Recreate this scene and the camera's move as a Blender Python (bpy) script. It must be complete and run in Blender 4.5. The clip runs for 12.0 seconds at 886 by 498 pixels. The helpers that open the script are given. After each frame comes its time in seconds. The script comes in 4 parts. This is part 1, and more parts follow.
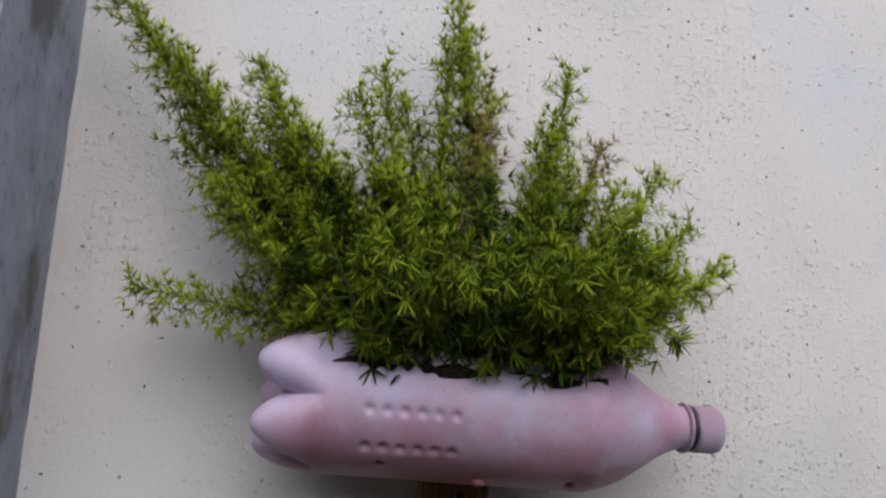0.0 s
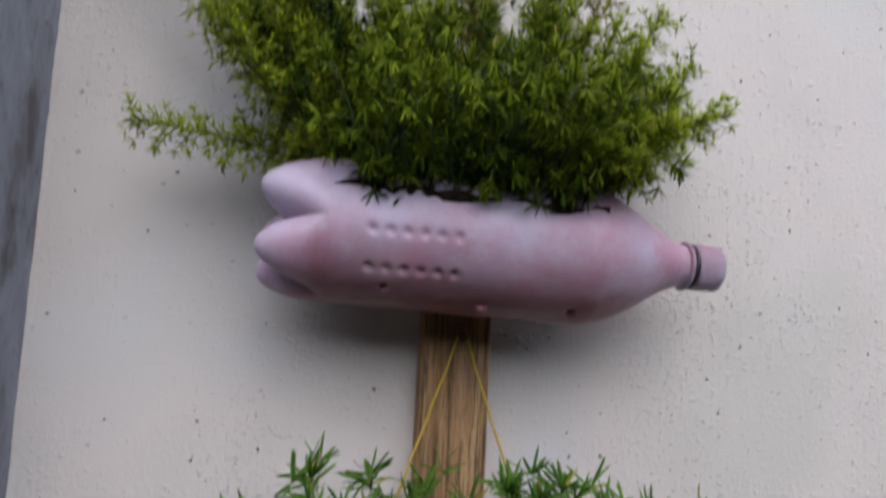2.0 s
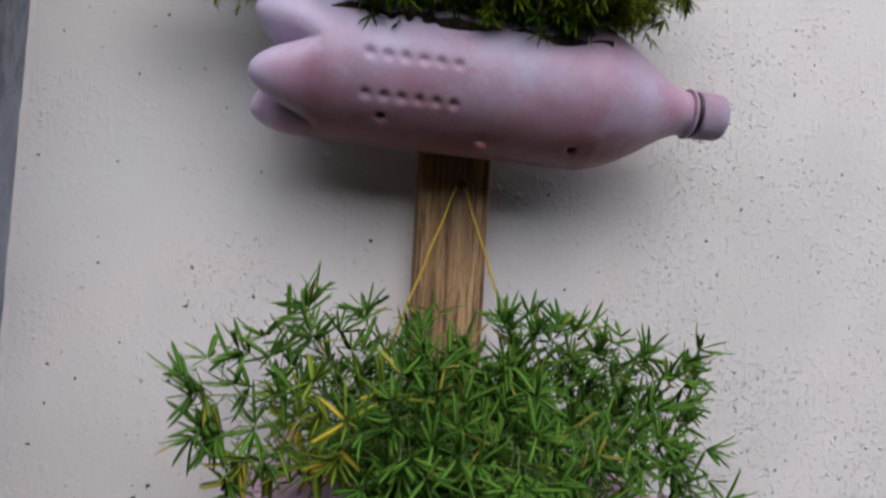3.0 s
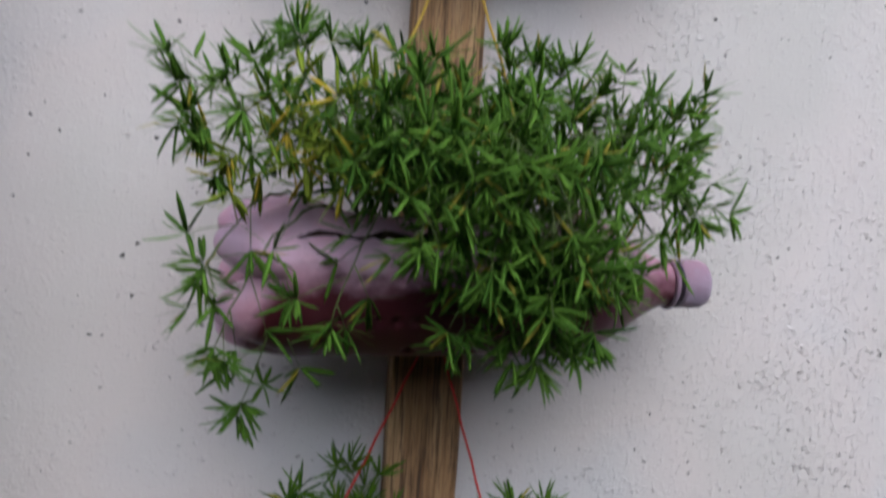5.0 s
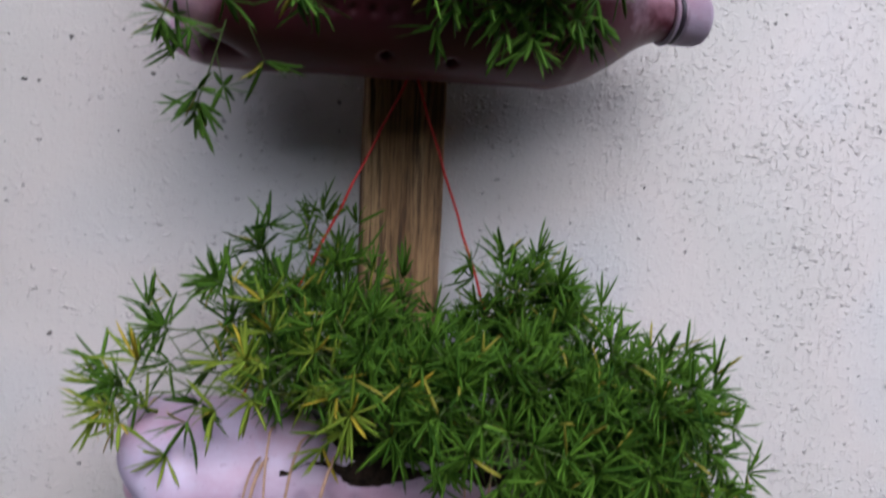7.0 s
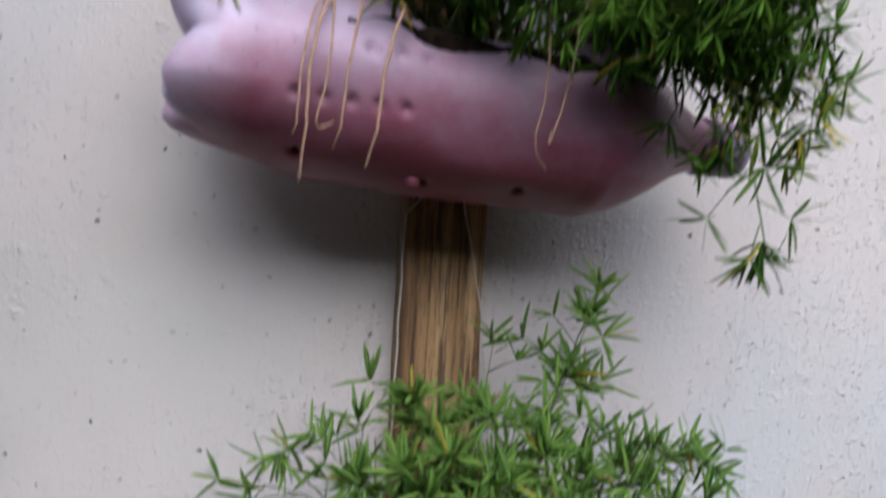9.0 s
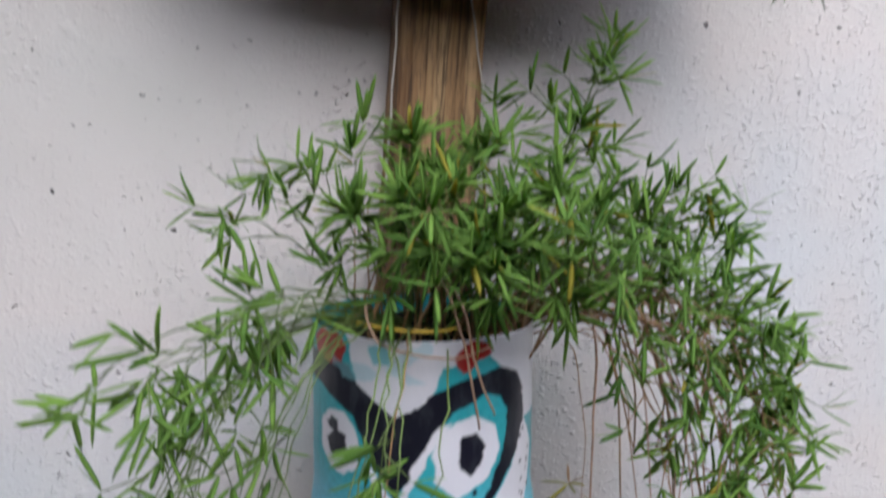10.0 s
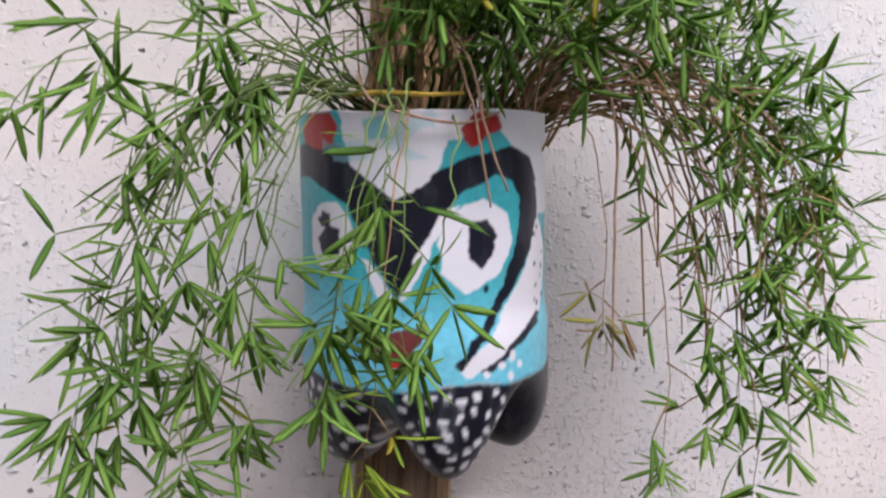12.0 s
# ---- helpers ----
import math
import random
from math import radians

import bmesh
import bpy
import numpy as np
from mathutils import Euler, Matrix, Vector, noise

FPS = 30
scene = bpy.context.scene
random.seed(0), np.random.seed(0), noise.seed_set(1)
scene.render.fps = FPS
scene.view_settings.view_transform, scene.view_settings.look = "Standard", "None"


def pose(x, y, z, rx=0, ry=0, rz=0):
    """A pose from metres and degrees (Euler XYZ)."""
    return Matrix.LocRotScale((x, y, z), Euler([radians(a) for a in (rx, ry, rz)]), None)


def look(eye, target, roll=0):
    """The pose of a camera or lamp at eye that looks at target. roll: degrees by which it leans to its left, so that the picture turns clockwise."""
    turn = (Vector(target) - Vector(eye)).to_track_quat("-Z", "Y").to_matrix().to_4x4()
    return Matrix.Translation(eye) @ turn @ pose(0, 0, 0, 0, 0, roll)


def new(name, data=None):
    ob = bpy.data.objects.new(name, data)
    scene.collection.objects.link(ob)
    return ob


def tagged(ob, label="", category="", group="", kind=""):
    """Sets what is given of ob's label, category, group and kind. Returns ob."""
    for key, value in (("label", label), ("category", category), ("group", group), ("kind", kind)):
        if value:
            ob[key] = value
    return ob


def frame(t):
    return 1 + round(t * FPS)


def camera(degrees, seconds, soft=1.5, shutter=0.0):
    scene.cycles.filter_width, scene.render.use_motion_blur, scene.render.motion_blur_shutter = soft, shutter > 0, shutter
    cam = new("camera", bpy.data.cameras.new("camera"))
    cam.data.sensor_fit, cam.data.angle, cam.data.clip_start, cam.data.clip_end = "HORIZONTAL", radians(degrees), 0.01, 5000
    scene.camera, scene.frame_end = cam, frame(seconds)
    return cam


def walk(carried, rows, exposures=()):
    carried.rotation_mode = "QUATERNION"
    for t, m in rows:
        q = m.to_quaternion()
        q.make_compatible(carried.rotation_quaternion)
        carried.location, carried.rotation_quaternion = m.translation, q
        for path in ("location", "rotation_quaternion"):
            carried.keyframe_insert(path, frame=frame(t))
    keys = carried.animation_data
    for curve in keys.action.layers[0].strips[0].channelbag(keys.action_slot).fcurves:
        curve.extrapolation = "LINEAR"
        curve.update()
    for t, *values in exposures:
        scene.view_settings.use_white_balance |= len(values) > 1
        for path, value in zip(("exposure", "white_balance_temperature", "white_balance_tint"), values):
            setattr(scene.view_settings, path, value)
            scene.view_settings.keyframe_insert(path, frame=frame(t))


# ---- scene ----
cam = camera(60.0, 12.0, soft=2.4, shutter=0.6)
PATH = [
    (0, (-0.103, -0.56, 1.622), (0.204, 1.386, 1.963), 3.1),
    (0.5, (-0.103, -0.56, 1.616), (0.222, 1.387, 1.933), 3.6),
    (1, (-0.102, -0.561, 1.602), (0.21, 1.391, 1.905), 3.1),
    (1.5, (-0.099, -0.56, 1.577), (0.2, 1.401, 1.839), 3.5),
    (2, (-0.099, -0.549, 1.542), (0.218, 1.411, 1.781), 2.7),
    (2.5, (-0.094, -0.541, 1.499), (0.227, 1.428, 1.647), 2.8),
    (2.7, (-0.094, -0.538, 1.486), (0.238, 1.43, 1.622), 3.1),
    (4.5, (-0.085, -0.529, 1.394), (0.241, 1.443, 1.425), 3.5),
    (5, (-0.082, -0.517, 1.349), (0.26, 1.453, 1.333), 3.6),
    (5.5, (-0.081, -0.504, 1.307), (0.281, 1.462, 1.246), 3.3),
    (6, (-0.078, -0.491, 1.268), (0.314, 1.469, 1.187), 2.7),
    (6.5, (-0.076, -0.48, 1.241), (0.335, 1.473, 1.125), 2.7),
    (6.7, (-0.075, -0.478, 1.228), (0.351, 1.474, 1.143), 2.4),
    (8.3, (-0.095, -0.466, 1.089), (0.353, 1.482, 1.044), 2.4),
    (8.5, (-0.091, -0.461, 1.07), (0.353, 1.487, 0.991), 2.1),
    (9, (-0.098, -0.447, 1.007), (0.34, 1.502, 0.899), 3.2),
    (9.5, (-0.1, -0.434, 0.952), (0.355, 1.511, 0.84), 3.3),
    (10, (-0.095, -0.419, 0.904), (0.398, 1.507, 0.69), 3.8),
    (10.5, (-0.095, -0.412, 0.86), (0.416, 1.512, 0.667), 3.7),
    (11, (-0.099, -0.405, 0.836), (0.43, 1.516, 0.665), 3.4),
    (11.5, (-0.095, -0.397, 0.822), (0.439, 1.52, 0.629), 2.7),
    (12, (-0.091, -0.393, 0.813), (0.442, 1.523, 0.605), 2.6),
]
walk(cam, [(t, look(eye, target, roll)) for t, eye, target, roll in PATH], [(0.0, 0.04, 6010, 11), (2.5, 0.14, 5930, 11), (4.5, 0.28, 5810, 10.5), (6.5, 0.48, 5660, 12.5), (8.5, 0.70, 5760, 10.5), (10.0, 0.88, 5790, 10.5), (12.0, 1.16, 6060, 16.5)])

# ---- light: overcast daylight, high and soft ----
SUN_ELEVATION, SUN_TURN = radians(45), radians(177)
world = bpy.data.worlds.new("overcast")
scene.world = world
world.use_nodes = True
sky = world.node_tree.nodes.new("ShaderNodeTexSky")
sky.sky_type = "NISHITA"
sky.sun_disc = False
sky.sun_elevation, sky.sun_rotation = SUN_ELEVATION, SUN_TURN
sky.dust_density, sky.air_density = 3.0, 1.0
back = world.node_tree.nodes["Background"]
back.inputs["Strength"].default_value = 0.13
haze = world.node_tree.nodes.new("ShaderNodeHueSaturation")
haze.inputs["Saturation"].default_value = 0.7
world.node_tree.links.new(sky.outputs[0], haze.inputs["Color"])
world.node_tree.links.new(haze.outputs[0], back.inputs["Color"])
sun = new("sun", bpy.data.lights.new("sun", "SUN"))
sun.data.energy, sun.data.angle, sun.data.color = 2.0, radians(88), (1.0, 0.97, 0.94)
sun.matrix_world = look((0.2, -3.95, 3.95), (0, 0, 0))


# ---- materials ----
class Nodes:
    """A short way to write a node material."""

    def __init__(self, name):
        self.mat = bpy.data.materials.new(name)
        self.mat.use_nodes = True
        self.tree = self.mat.node_tree
        self.shader = self.tree.nodes["Principled BSDF"]
        self.out = self.tree.nodes["Material Output"]

    def add(self, kind, **values):
        node = self.tree.nodes.new("ShaderNode" + kind)
        for key, value in values.items():
            node.inputs[key.replace("_", " ")].default_value = value
        return node

    def link(self, a, b):
        self.tree.links.new(a, b)

    def coords(self, scale=(1, 1, 1)):
        at, fit = self.add("TexCoord"), self.add("Mapping")
        fit.inputs["Scale"].default_value = scale
        self.link(at.outputs["Object"], fit.inputs["Vector"])
        return fit.outputs["Vector"]

    def noise(self, vector, scale, detail=4.0, rough=0.55):
        node = self.add("TexNoise", Scale=scale, Detail=detail, Roughness=rough)
        self.link(vector, node.inputs["Vector"])
        return node.outputs["Fac"]

    def ramp(self, value, *stops):
        node = self.tree.nodes.new("ShaderNodeValToRGB")
        ends = node.color_ramp.elements
        while len(ends) < len(stops):
            ends.new(0.5)
        for end, (place, colour) in zip(ends, stops):
            end.position = place
            end.color = (*colour, 1) if len(colour) == 3 else colour
        self.link(value, node.inputs["Fac"])
        return node.outputs["Color"]

    def grey(self, value, low, high, a=0.0, b=1.0):
        node = self.add("MapRange")
        for key, v in zip(("From Min", "From Max", "To Min", "To Max"), (low, high, a, b)):
            node.inputs[key].default_value = v
        self.link(value, node.inputs["Value"])
        return node.outputs["Result"]

    def math(self, kind, a, b):
        node = self.tree.nodes.new("ShaderNodeMath")
        node.operation = kind
        for slot, v in zip(node.inputs, (a, b)):
            if isinstance(v, (int, float)):
                slot.default_value = v
            else:
                self.link(v, slot)
        return node.outputs[0]

    def mix(self, fac, a, b, blend="MIX"):
        node = self.tree.nodes.new("ShaderNodeMix")
        node.data_type, node.blend_type = "RGBA", blend
        for slot, v in ((node.inputs[0], fac), (node.inputs[6], a), (node.inputs[7], b)):
            if isinstance(v, (int, float)):
                slot.default_value = v
            elif isinstance(v, tuple):
                slot.default_value = (*v, 1)
            else:
                self.link(v, slot)
        return node.outputs[2]

    def bump(self, height, strength, distance, under=None):
        node = self.add("Bump", Strength=strength, Distance=distance)
        self.link(height, node.inputs["Height"])
        if under is not None:
            self.link(under, node.inputs["Normal"])
        return node.outputs["Normal"]

    def finish(self, colour, rough, normal=None, metal=0.0, specular=0.5):
        for key, v in (("Base Color", colour), ("Roughness", rough), ("Metallic", metal), ("Specular IOR Level", specular)):
            slot = self.shader.inputs[key]
            if isinstance(v, tuple):
                slot.default_value = (*v, 1)
            elif isinstance(v, (int, float)):
                slot.default_value = v
            else:
                self.link(v, slot)
        if normal is not None:
            self.link(normal, self.shader.inputs["Normal"])
        return self.mat


def plaster_material():
    n = Nodes("painted_plaster")
    at = n.coords()
    large, mid = n.noise(at, 3.0, 3), n.noise(at, 14.0, 4)
    colour = n.ramp(large, (0.34, (0.60, 0.575, 0.535)), (0.50, (0.68, 0.625, 0.59)), (0.66, (0.61, 0.62, 0.625)))
    colour = n.mix(n.grey(mid, 0.45, 0.75, 0.0, 0.35), colour, (0.68, 0.66, 0.63))
    # small pits, some of them dark with dirt
    split = n.add("SeparateXYZ")
    n.link(at, split.inputs[0])
    flat = n.add("CombineXYZ")
    n.link(split.outputs["X"], flat.inputs[0])
    n.link(split.outputs["Z"], flat.inputs[1])
    ragged = n.add("TexNoise", Scale=420.0, Detail=2.0)
    n.link(at, ragged.inputs["Vector"])
    jog = n.tree.nodes.new("ShaderNodeVectorMath")
    jog.operation = "MULTIPLY_ADD"
    jog.inputs[1].default_value = (0.0065, 0.0040, 0.0)
    n.link(ragged.outputs["Color"], jog.inputs[0])
    n.link(flat.outputs[0], jog.inputs[2])

    def cells(scale):
        node = n.add("TexVoronoi", Scale=scale, Randomness=1.0)
        node.voronoi_dimensions = "2D"
        n.link(jog.outputs[0], node.inputs["Vector"])
        pick = n.add("SeparateColor")
        n.link(node.outputs["Color"], pick.inputs[0])
        return node.outputs["Distance"], pick.outputs[0], pick.outputs[1], pick.outputs[2]

    away, which, large_one, soiled = cells(118.0)
    size = n.math("MULTIPLY_ADD", n.math("POWER", large_one, 5.0), 0.13)
    size.node.inputs[2].default_value = 0.046
    pit = n.math("MULTIPLY", n.grey(which, 0.67, 0.675), n.grey(n.math("SUBTRACT", size, away), 0.0, 0.05))
    dirty = n.math("MULTIPLY", pit, n.grey(soiled, 0.15, 0.95))
    colour = n.mix(n.math("MULTIPLY", dirty, 0.95), colour, (0.06, 0.052, 0.048))
    # sandy grain, coarse in patches where the trowel left it open, and more so away from the column
    drift = n.math("MULTIPLY_ADD", split.outputs["X"], 0.5)
    drift.node.inputs[2].default_value = 0.10
    drift = n.math("MINIMUM", drift, 0.125)
    patch = n.grey(n.math("ADD", n.noise(at, 4.2, 4), drift), 0.44, 0.70, 0.16, 1.0)
    away, which, large_one, _ = cells(170.0)
    grains = n.math("MULTIPLY", n.grey(which, 0.65, 0.68), n.grey(away, 0.06, 0.30, 1.0, 0.0))
    away, which, large_one, _ = cells(330.0)
    fine = n.math("MULTIPLY", n.grey(which, 0.74, 0.77), n.grey(away, 0.10, 0.34, 0.5, 0.0))
    crust = n.math("MULTIPLY", n.math("ADD", n.math("MULTIPLY", grains, n.grey(n.noise(at, 32.0, 3), 0.44, 0.56)), fine), n.math("MULTIPLY", patch, n.grey(n.noise(at, 9.0, 4, 0.6), 0.40, 0.58, 0.15, 1.0)))
    lumps = n.grey(n.noise(n.coords((1.0, 1.0, 0.85)), 240.0, 3, 0.6), 0.55, 0.70, 0.0, 0.9)
    grit = n.math("ADD", n.math("MULTIPLY", lumps, patch), n.math("MULTIPLY", n.noise(at, 420.0, 3, 0.6), 0.35))
    # dabs of mortar that the trowel dragged along
    away, which, large_one, _ = cells(72.0)
    dabs = n.math("MULTIPLY", n.grey(which, 0.60, 0.62), n.grey(away, 0.08, 0.34, 1.0, 0.0))
    dabs = n.math("MULTIPLY", dabs, n.math("MULTIPLY", n.grey(n.noise(at, 6.5, 3), 0.46, 0.60), n.grey(n.noise(at, 90.0, 3), 0.46, 0.58)))
    grit_under = n.bump(n.math("MULTIPLY", dabs, n.grey(n.noise(at, 210.0, 3), 0.35, 0.6)), 0.62, 0.0020, n.bump(grit, 0.54, 0.0015))
    ridges = n.math("MULTIPLY", n.grey(n.noise(n.coords((1.0, 1.0, 0.75)), 135.0, 4, 0.6), 0.53, 0.63), n.grey(n.noise(at, 11.0, 4, 0.6), 0.46, 0.60))
    normal = n.bump(ridges, 0.30, 0.0014, n.bump(crust, 0.85, 0.0021, grit_under))
    normal = n.bump(n.noise(n.coords((1, 1, 0.45)), 26.0, 4), 0.22, 0.005, normal)
    normal = n.bump(n.math("MULTIPLY", pit, -1.0), 1.0, 0.002, normal)
    return n.finish(colour, 0.88, normal, specular=0.25)


def bare_concrete_material():
    n = Nodes("bare_concrete")
    at = n.coords((1, 1, 0.6))
    a, b, c = n.noise(at, 13.0, 5, 0.6), n.noise(at, 42.0, 5, 0.65), n.noise(at, 170.0, 3)
    colour = n.ramp(a, (0.40, (0.13, 0.125, 0.13)), (0.49, (0.25, 0.265, 0.31)), (0.62, (0.33, 0.355, 0.41)))
    colour = n.mix(n.grey(b, 0.55, 0.70, 0.0, 0.55), colour, (0.15, 0.145, 0.145))
    colour = n.mix(n.grey(c, 0.60, 0.72, 0.0, 0.5), colour, (0.09, 0.085, 0.09))
    normal = n.bump(n.noise(at, 160.0, 4), 0.5, 0.002)
    return n.finish(colour, 0.85, n.bump(b, 0.5, 0.004, normal), specular=0.3)


def wood_material():
    n = Nodes("weathered_wood")
    at = n.coords((1, 1, 0.035))
    grain, wide, fine = n.noise(at, 420.0, 5, 0.7), n.noise(at, 130.0, 4, 0.6), n.noise(n.coords((1, 1, 0.08)), 1100.0, 2)
    blotch = n.noise(n.coords((1, 1, 0.3)), 26.0, 4)
    colour = n.ramp(wide, (0.36, (0.18, 0.098, 0.046)), (0.5, (0.38, 0.225, 0.105)), (0.64, (0.52, 0.34, 0.170)))
    colour = n.mix(n.grey(grain, 0.50, 0.60, 0.0, 0.85), colour, (0.075, 0.048, 0.032))
    colour = n.mix(n.grey(fine, 0.50, 0.65, 0.0, 0.5), colour, (0.12, 0.08, 0.055))
    colour = n.mix(n.grey(blotch, 0.52, 0.68, 0.0, 0.5), colour, (0.24, 0.19, 0.165))
    return n.finish(colour, 0.8, n.bump(grain, 0.7, 0.0016), specular=0.25)


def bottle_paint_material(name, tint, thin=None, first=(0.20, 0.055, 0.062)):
    """Bottle paint: thin gives the heights, in bottle radii, between which the colour turns to first, the painted shade
    of the underside.
    """
    n = Nodes(name)
    at = n.coords()
    a, b, c = n.noise(at, 18.0, 5, 0.6), n.noise(at, 60.0, 5, 0.6), n.noise(at, 420.0, 2)
    low, high = (tint[0] * 0.92, tint[1] * 0.74, tint[2] * 0.76), (tint[0] * 1.04, tint[1] * 1.18, tint[2] * 1.2)
    colour = n.ramp(a, (0.38, low), (0.62, high))
    colour = n.mix(n.grey(b, 0.55, 0.72, 0.0, 0.4), colour, (tint[0] * 1.0, tint[1] * 1.35, tint[2] * 1.25))
    colour = n.mix(n.grey(c, 0.66, 0.74, 0.0, 0.45), colour, (0.16, 0.10, 0.11))
    # maroon towards the underside: shade put into the paint colour, with a ragged edge
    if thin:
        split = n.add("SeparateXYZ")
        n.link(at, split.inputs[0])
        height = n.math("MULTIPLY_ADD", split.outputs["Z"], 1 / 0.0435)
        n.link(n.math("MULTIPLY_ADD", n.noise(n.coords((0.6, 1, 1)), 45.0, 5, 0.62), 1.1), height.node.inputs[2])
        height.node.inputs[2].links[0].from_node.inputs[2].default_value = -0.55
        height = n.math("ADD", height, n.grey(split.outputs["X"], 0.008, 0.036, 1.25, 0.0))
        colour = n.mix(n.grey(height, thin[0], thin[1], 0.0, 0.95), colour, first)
    rough = n.grey(b, 0.3, 0.7, 0.34, 0.50)
    normal = n.bump(b, 0.22, 0.0016)
    return n.finish(colour, rough, n.bump(c, 0.15, 0.0006, normal), 0.04, 0.28)


def leaf_material(name, dark, light, old, share=0.06, thin_share=0.2):
    """Needles: each one takes its own shade, and a few are old and yellow."""
    n = Nodes(name)
    geo, info = n.add("NewGeometry"), n.add("ObjectInfo")
    each = geo.outputs["Random Per Island"]
    colour = n.ramp(each, (0.0, dark), (0.55, tuple((a + b) / 2 for a, b in zip(dark, light))), (1.0, light))
    shift = n.grey(info.outputs["Random"], 0, 1, 0.0, 0.45)
    colour = n.mix(shift, colour, tuple(v * 1.15 for v in light))
    worn = n.math("GREATER_THAN", n.math("FRACT", n.math("MULTIPLY", each, 37.0), 0.0), 1.0 - share)
    colour = n.mix(worn, colour, old)
    mat = n.finish(colour, 0.62, specular=0.12)
    thin = n.add("BsdfTranslucent")
    n.link(n.mix(1.0, colour, (1.25, 1.2, 0.6), "MULTIPLY"), thin.inputs["Color"])
    both = n.add("MixShader", Fac=thin_share)
    n.link(n.shader.outputs[0], both.inputs[1])
    n.link(thin.outputs[0], both.inputs[2])
    n.link(both.outputs[0], n.out.inputs["Surface"])
    return mat


def plain_material(name, colour, rough=0.5, scale=80.0, spread=0.25, metal=0.0, specular=0.5):
    n = Nodes(name)
    a = n.noise(n.coords(), scale, 4)
    shade = n.ramp(a, (0.3, tuple(v * (1 - spread) for v in colour)), (0.7, tuple(v * (1 + spread) for v in colour)))
    return n.finish(shade, rough, n.bump(a, 0.25, 0.001), metal, specular)


def soil_material():
    n = Nodes("potting_soil")
    at = n.coords()
    a, b = n.noise(at, 120.0, 5, 0.7), n.noise(at, 500.0, 3)
    colour = n.ramp(a, (0.35, (0.012, 0.009, 0.007)), (0.65, (0.05, 0.034, 0.022)))
    return n.finish(colour, 0.95, n.bump(n.math("ADD", a, b), 0.9, 0.004), specular=0.1)


def pot_paint_material():
    n = Nodes("hand_painted_enamel")
    paint = n.tree.nodes.new("ShaderNodeAttribute")
    paint.attribute_name = "paint"
    brush = n.noise(n.coords((1, 1, 0.35)), 160.0, 4, 0.6)
    colour = n.mix(n.grey(brush, 0.48, 0.75, 0.0, 0.08), paint.outputs["Color"], (0.42, 0.48, 0.50))
    return n.finish(colour, n.grey(brush, 0.3, 0.7, 0.30, 0.45), n.bump(brush, 0.25, 0.0008), specular=0.35)


PLASTER, CONCRETE, WOOD = plaster_material(), bare_concrete_material(), wood_material()
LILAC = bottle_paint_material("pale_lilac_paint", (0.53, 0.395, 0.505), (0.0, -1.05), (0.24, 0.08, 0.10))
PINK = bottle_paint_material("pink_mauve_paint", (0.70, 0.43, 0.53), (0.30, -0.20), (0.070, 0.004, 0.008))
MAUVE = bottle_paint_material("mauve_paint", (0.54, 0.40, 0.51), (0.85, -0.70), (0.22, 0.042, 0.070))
CAP_MAUVE = bottle_paint_material("cap_paint", (0.40, 0.30, 0.38))
SOIL = soil_material()
# for the added yard walls, kept dark so that they bounce little light
DARK_WALL = plain_material("low_bounce_render", (0.07, 0.065, 0.06), 0.9, 5.0, 0.3, specular=0.1)
GROUND = plain_material("bare_earth", (0.034, 0.022, 0.016), 0.95, 6.0, 0.35, specular=0.1)
FERN_FINE = leaf_material("fine_fern_leaf", (0.118, 0.180, 0.006), (0.475, 0.56, 0.030), (0.42, 0.36, 0.06), 0.03)
FERN_BROAD = leaf_material("broad_fern_leaf", (0.022, 0.078, 0.008), (0.15, 0.30, 0.036), (0.40, 0.36, 0.05), 0.04)
FERN_THICK = leaf_material("thick_fern_leaf", (0.016, 0.060, 0.005), (0.115, 0.235, 0.02), (0.40, 0.36, 0.05), 0.03)
# darker copy of the fern leaf, with shade put into its green
FERN_DIM = leaf_material("dimmed_fern_leaf", (0.030, 0.062, 0.002), (0.21, 0.285, 0.010), (0.36, 0.34, 0.05), 0.03)
FERN_TUFT = leaf_material("tufted_fern_leaf", (0.064, 0.118, 0.005), (0.285, 0.37, 0.018), (0.42, 0.36, 0.06), 0.02)
# darkest leaf colour, painted to stand in for shade inside the top fern
FERN_SHADE = leaf_material("shaded_fern_leaf", (0.010, 0.028, 0.002), (0.06, 0.11, 0.008), (0.20, 0.18, 0.03), 0.03)
FERN_LONG = leaf_material("long_fern_leaf", (0.085, 0.200, 0.040), (0.30, 0.48, 0.10), (0.45, 0.40, 0.06), 0.04, 0.45)
FERN_YELLOW = leaf_material("yellowing_fern_leaf", (0.11, 0.20, 0.015), (0.30, 0.38, 0.04), (0.58, 0.44, 0.04), 0.12)
FERN_DRY = leaf_material("drying_fern_leaf", (0.21, 0.20, 0.04), (0.38, 0.34, 0.08), (0.36, 0.22, 0.12), 0.3)
STEM = plain_material("green_stem", (0.12, 0.17, 0.04), 0.6)
STEM_BROWN = plain_material("dry_stem", (0.33, 0.19, 0.085), 0.7)
YELLOW_CORD = plain_material("yellow_cord", (0.52, 0.34, 0.03), 0.6, 900)
RED_CORD = plain_material("red_cord", (0.60, 0.035, 0.025), 0.6, 900)
CLEAR_CORD = plain_material("pale_nylon_cord", (0.55, 0.52, 0.45), 0.4, 900)
RUSTY = plain_material("rusty_steel", (0.09, 0.05, 0.035), 0.7, 300, metal=0.4)
POT_PAINT = pot_paint_material()
DARK_RING = plain_material("dark_plastic", (0.035, 0.025, 0.035), 0.4)


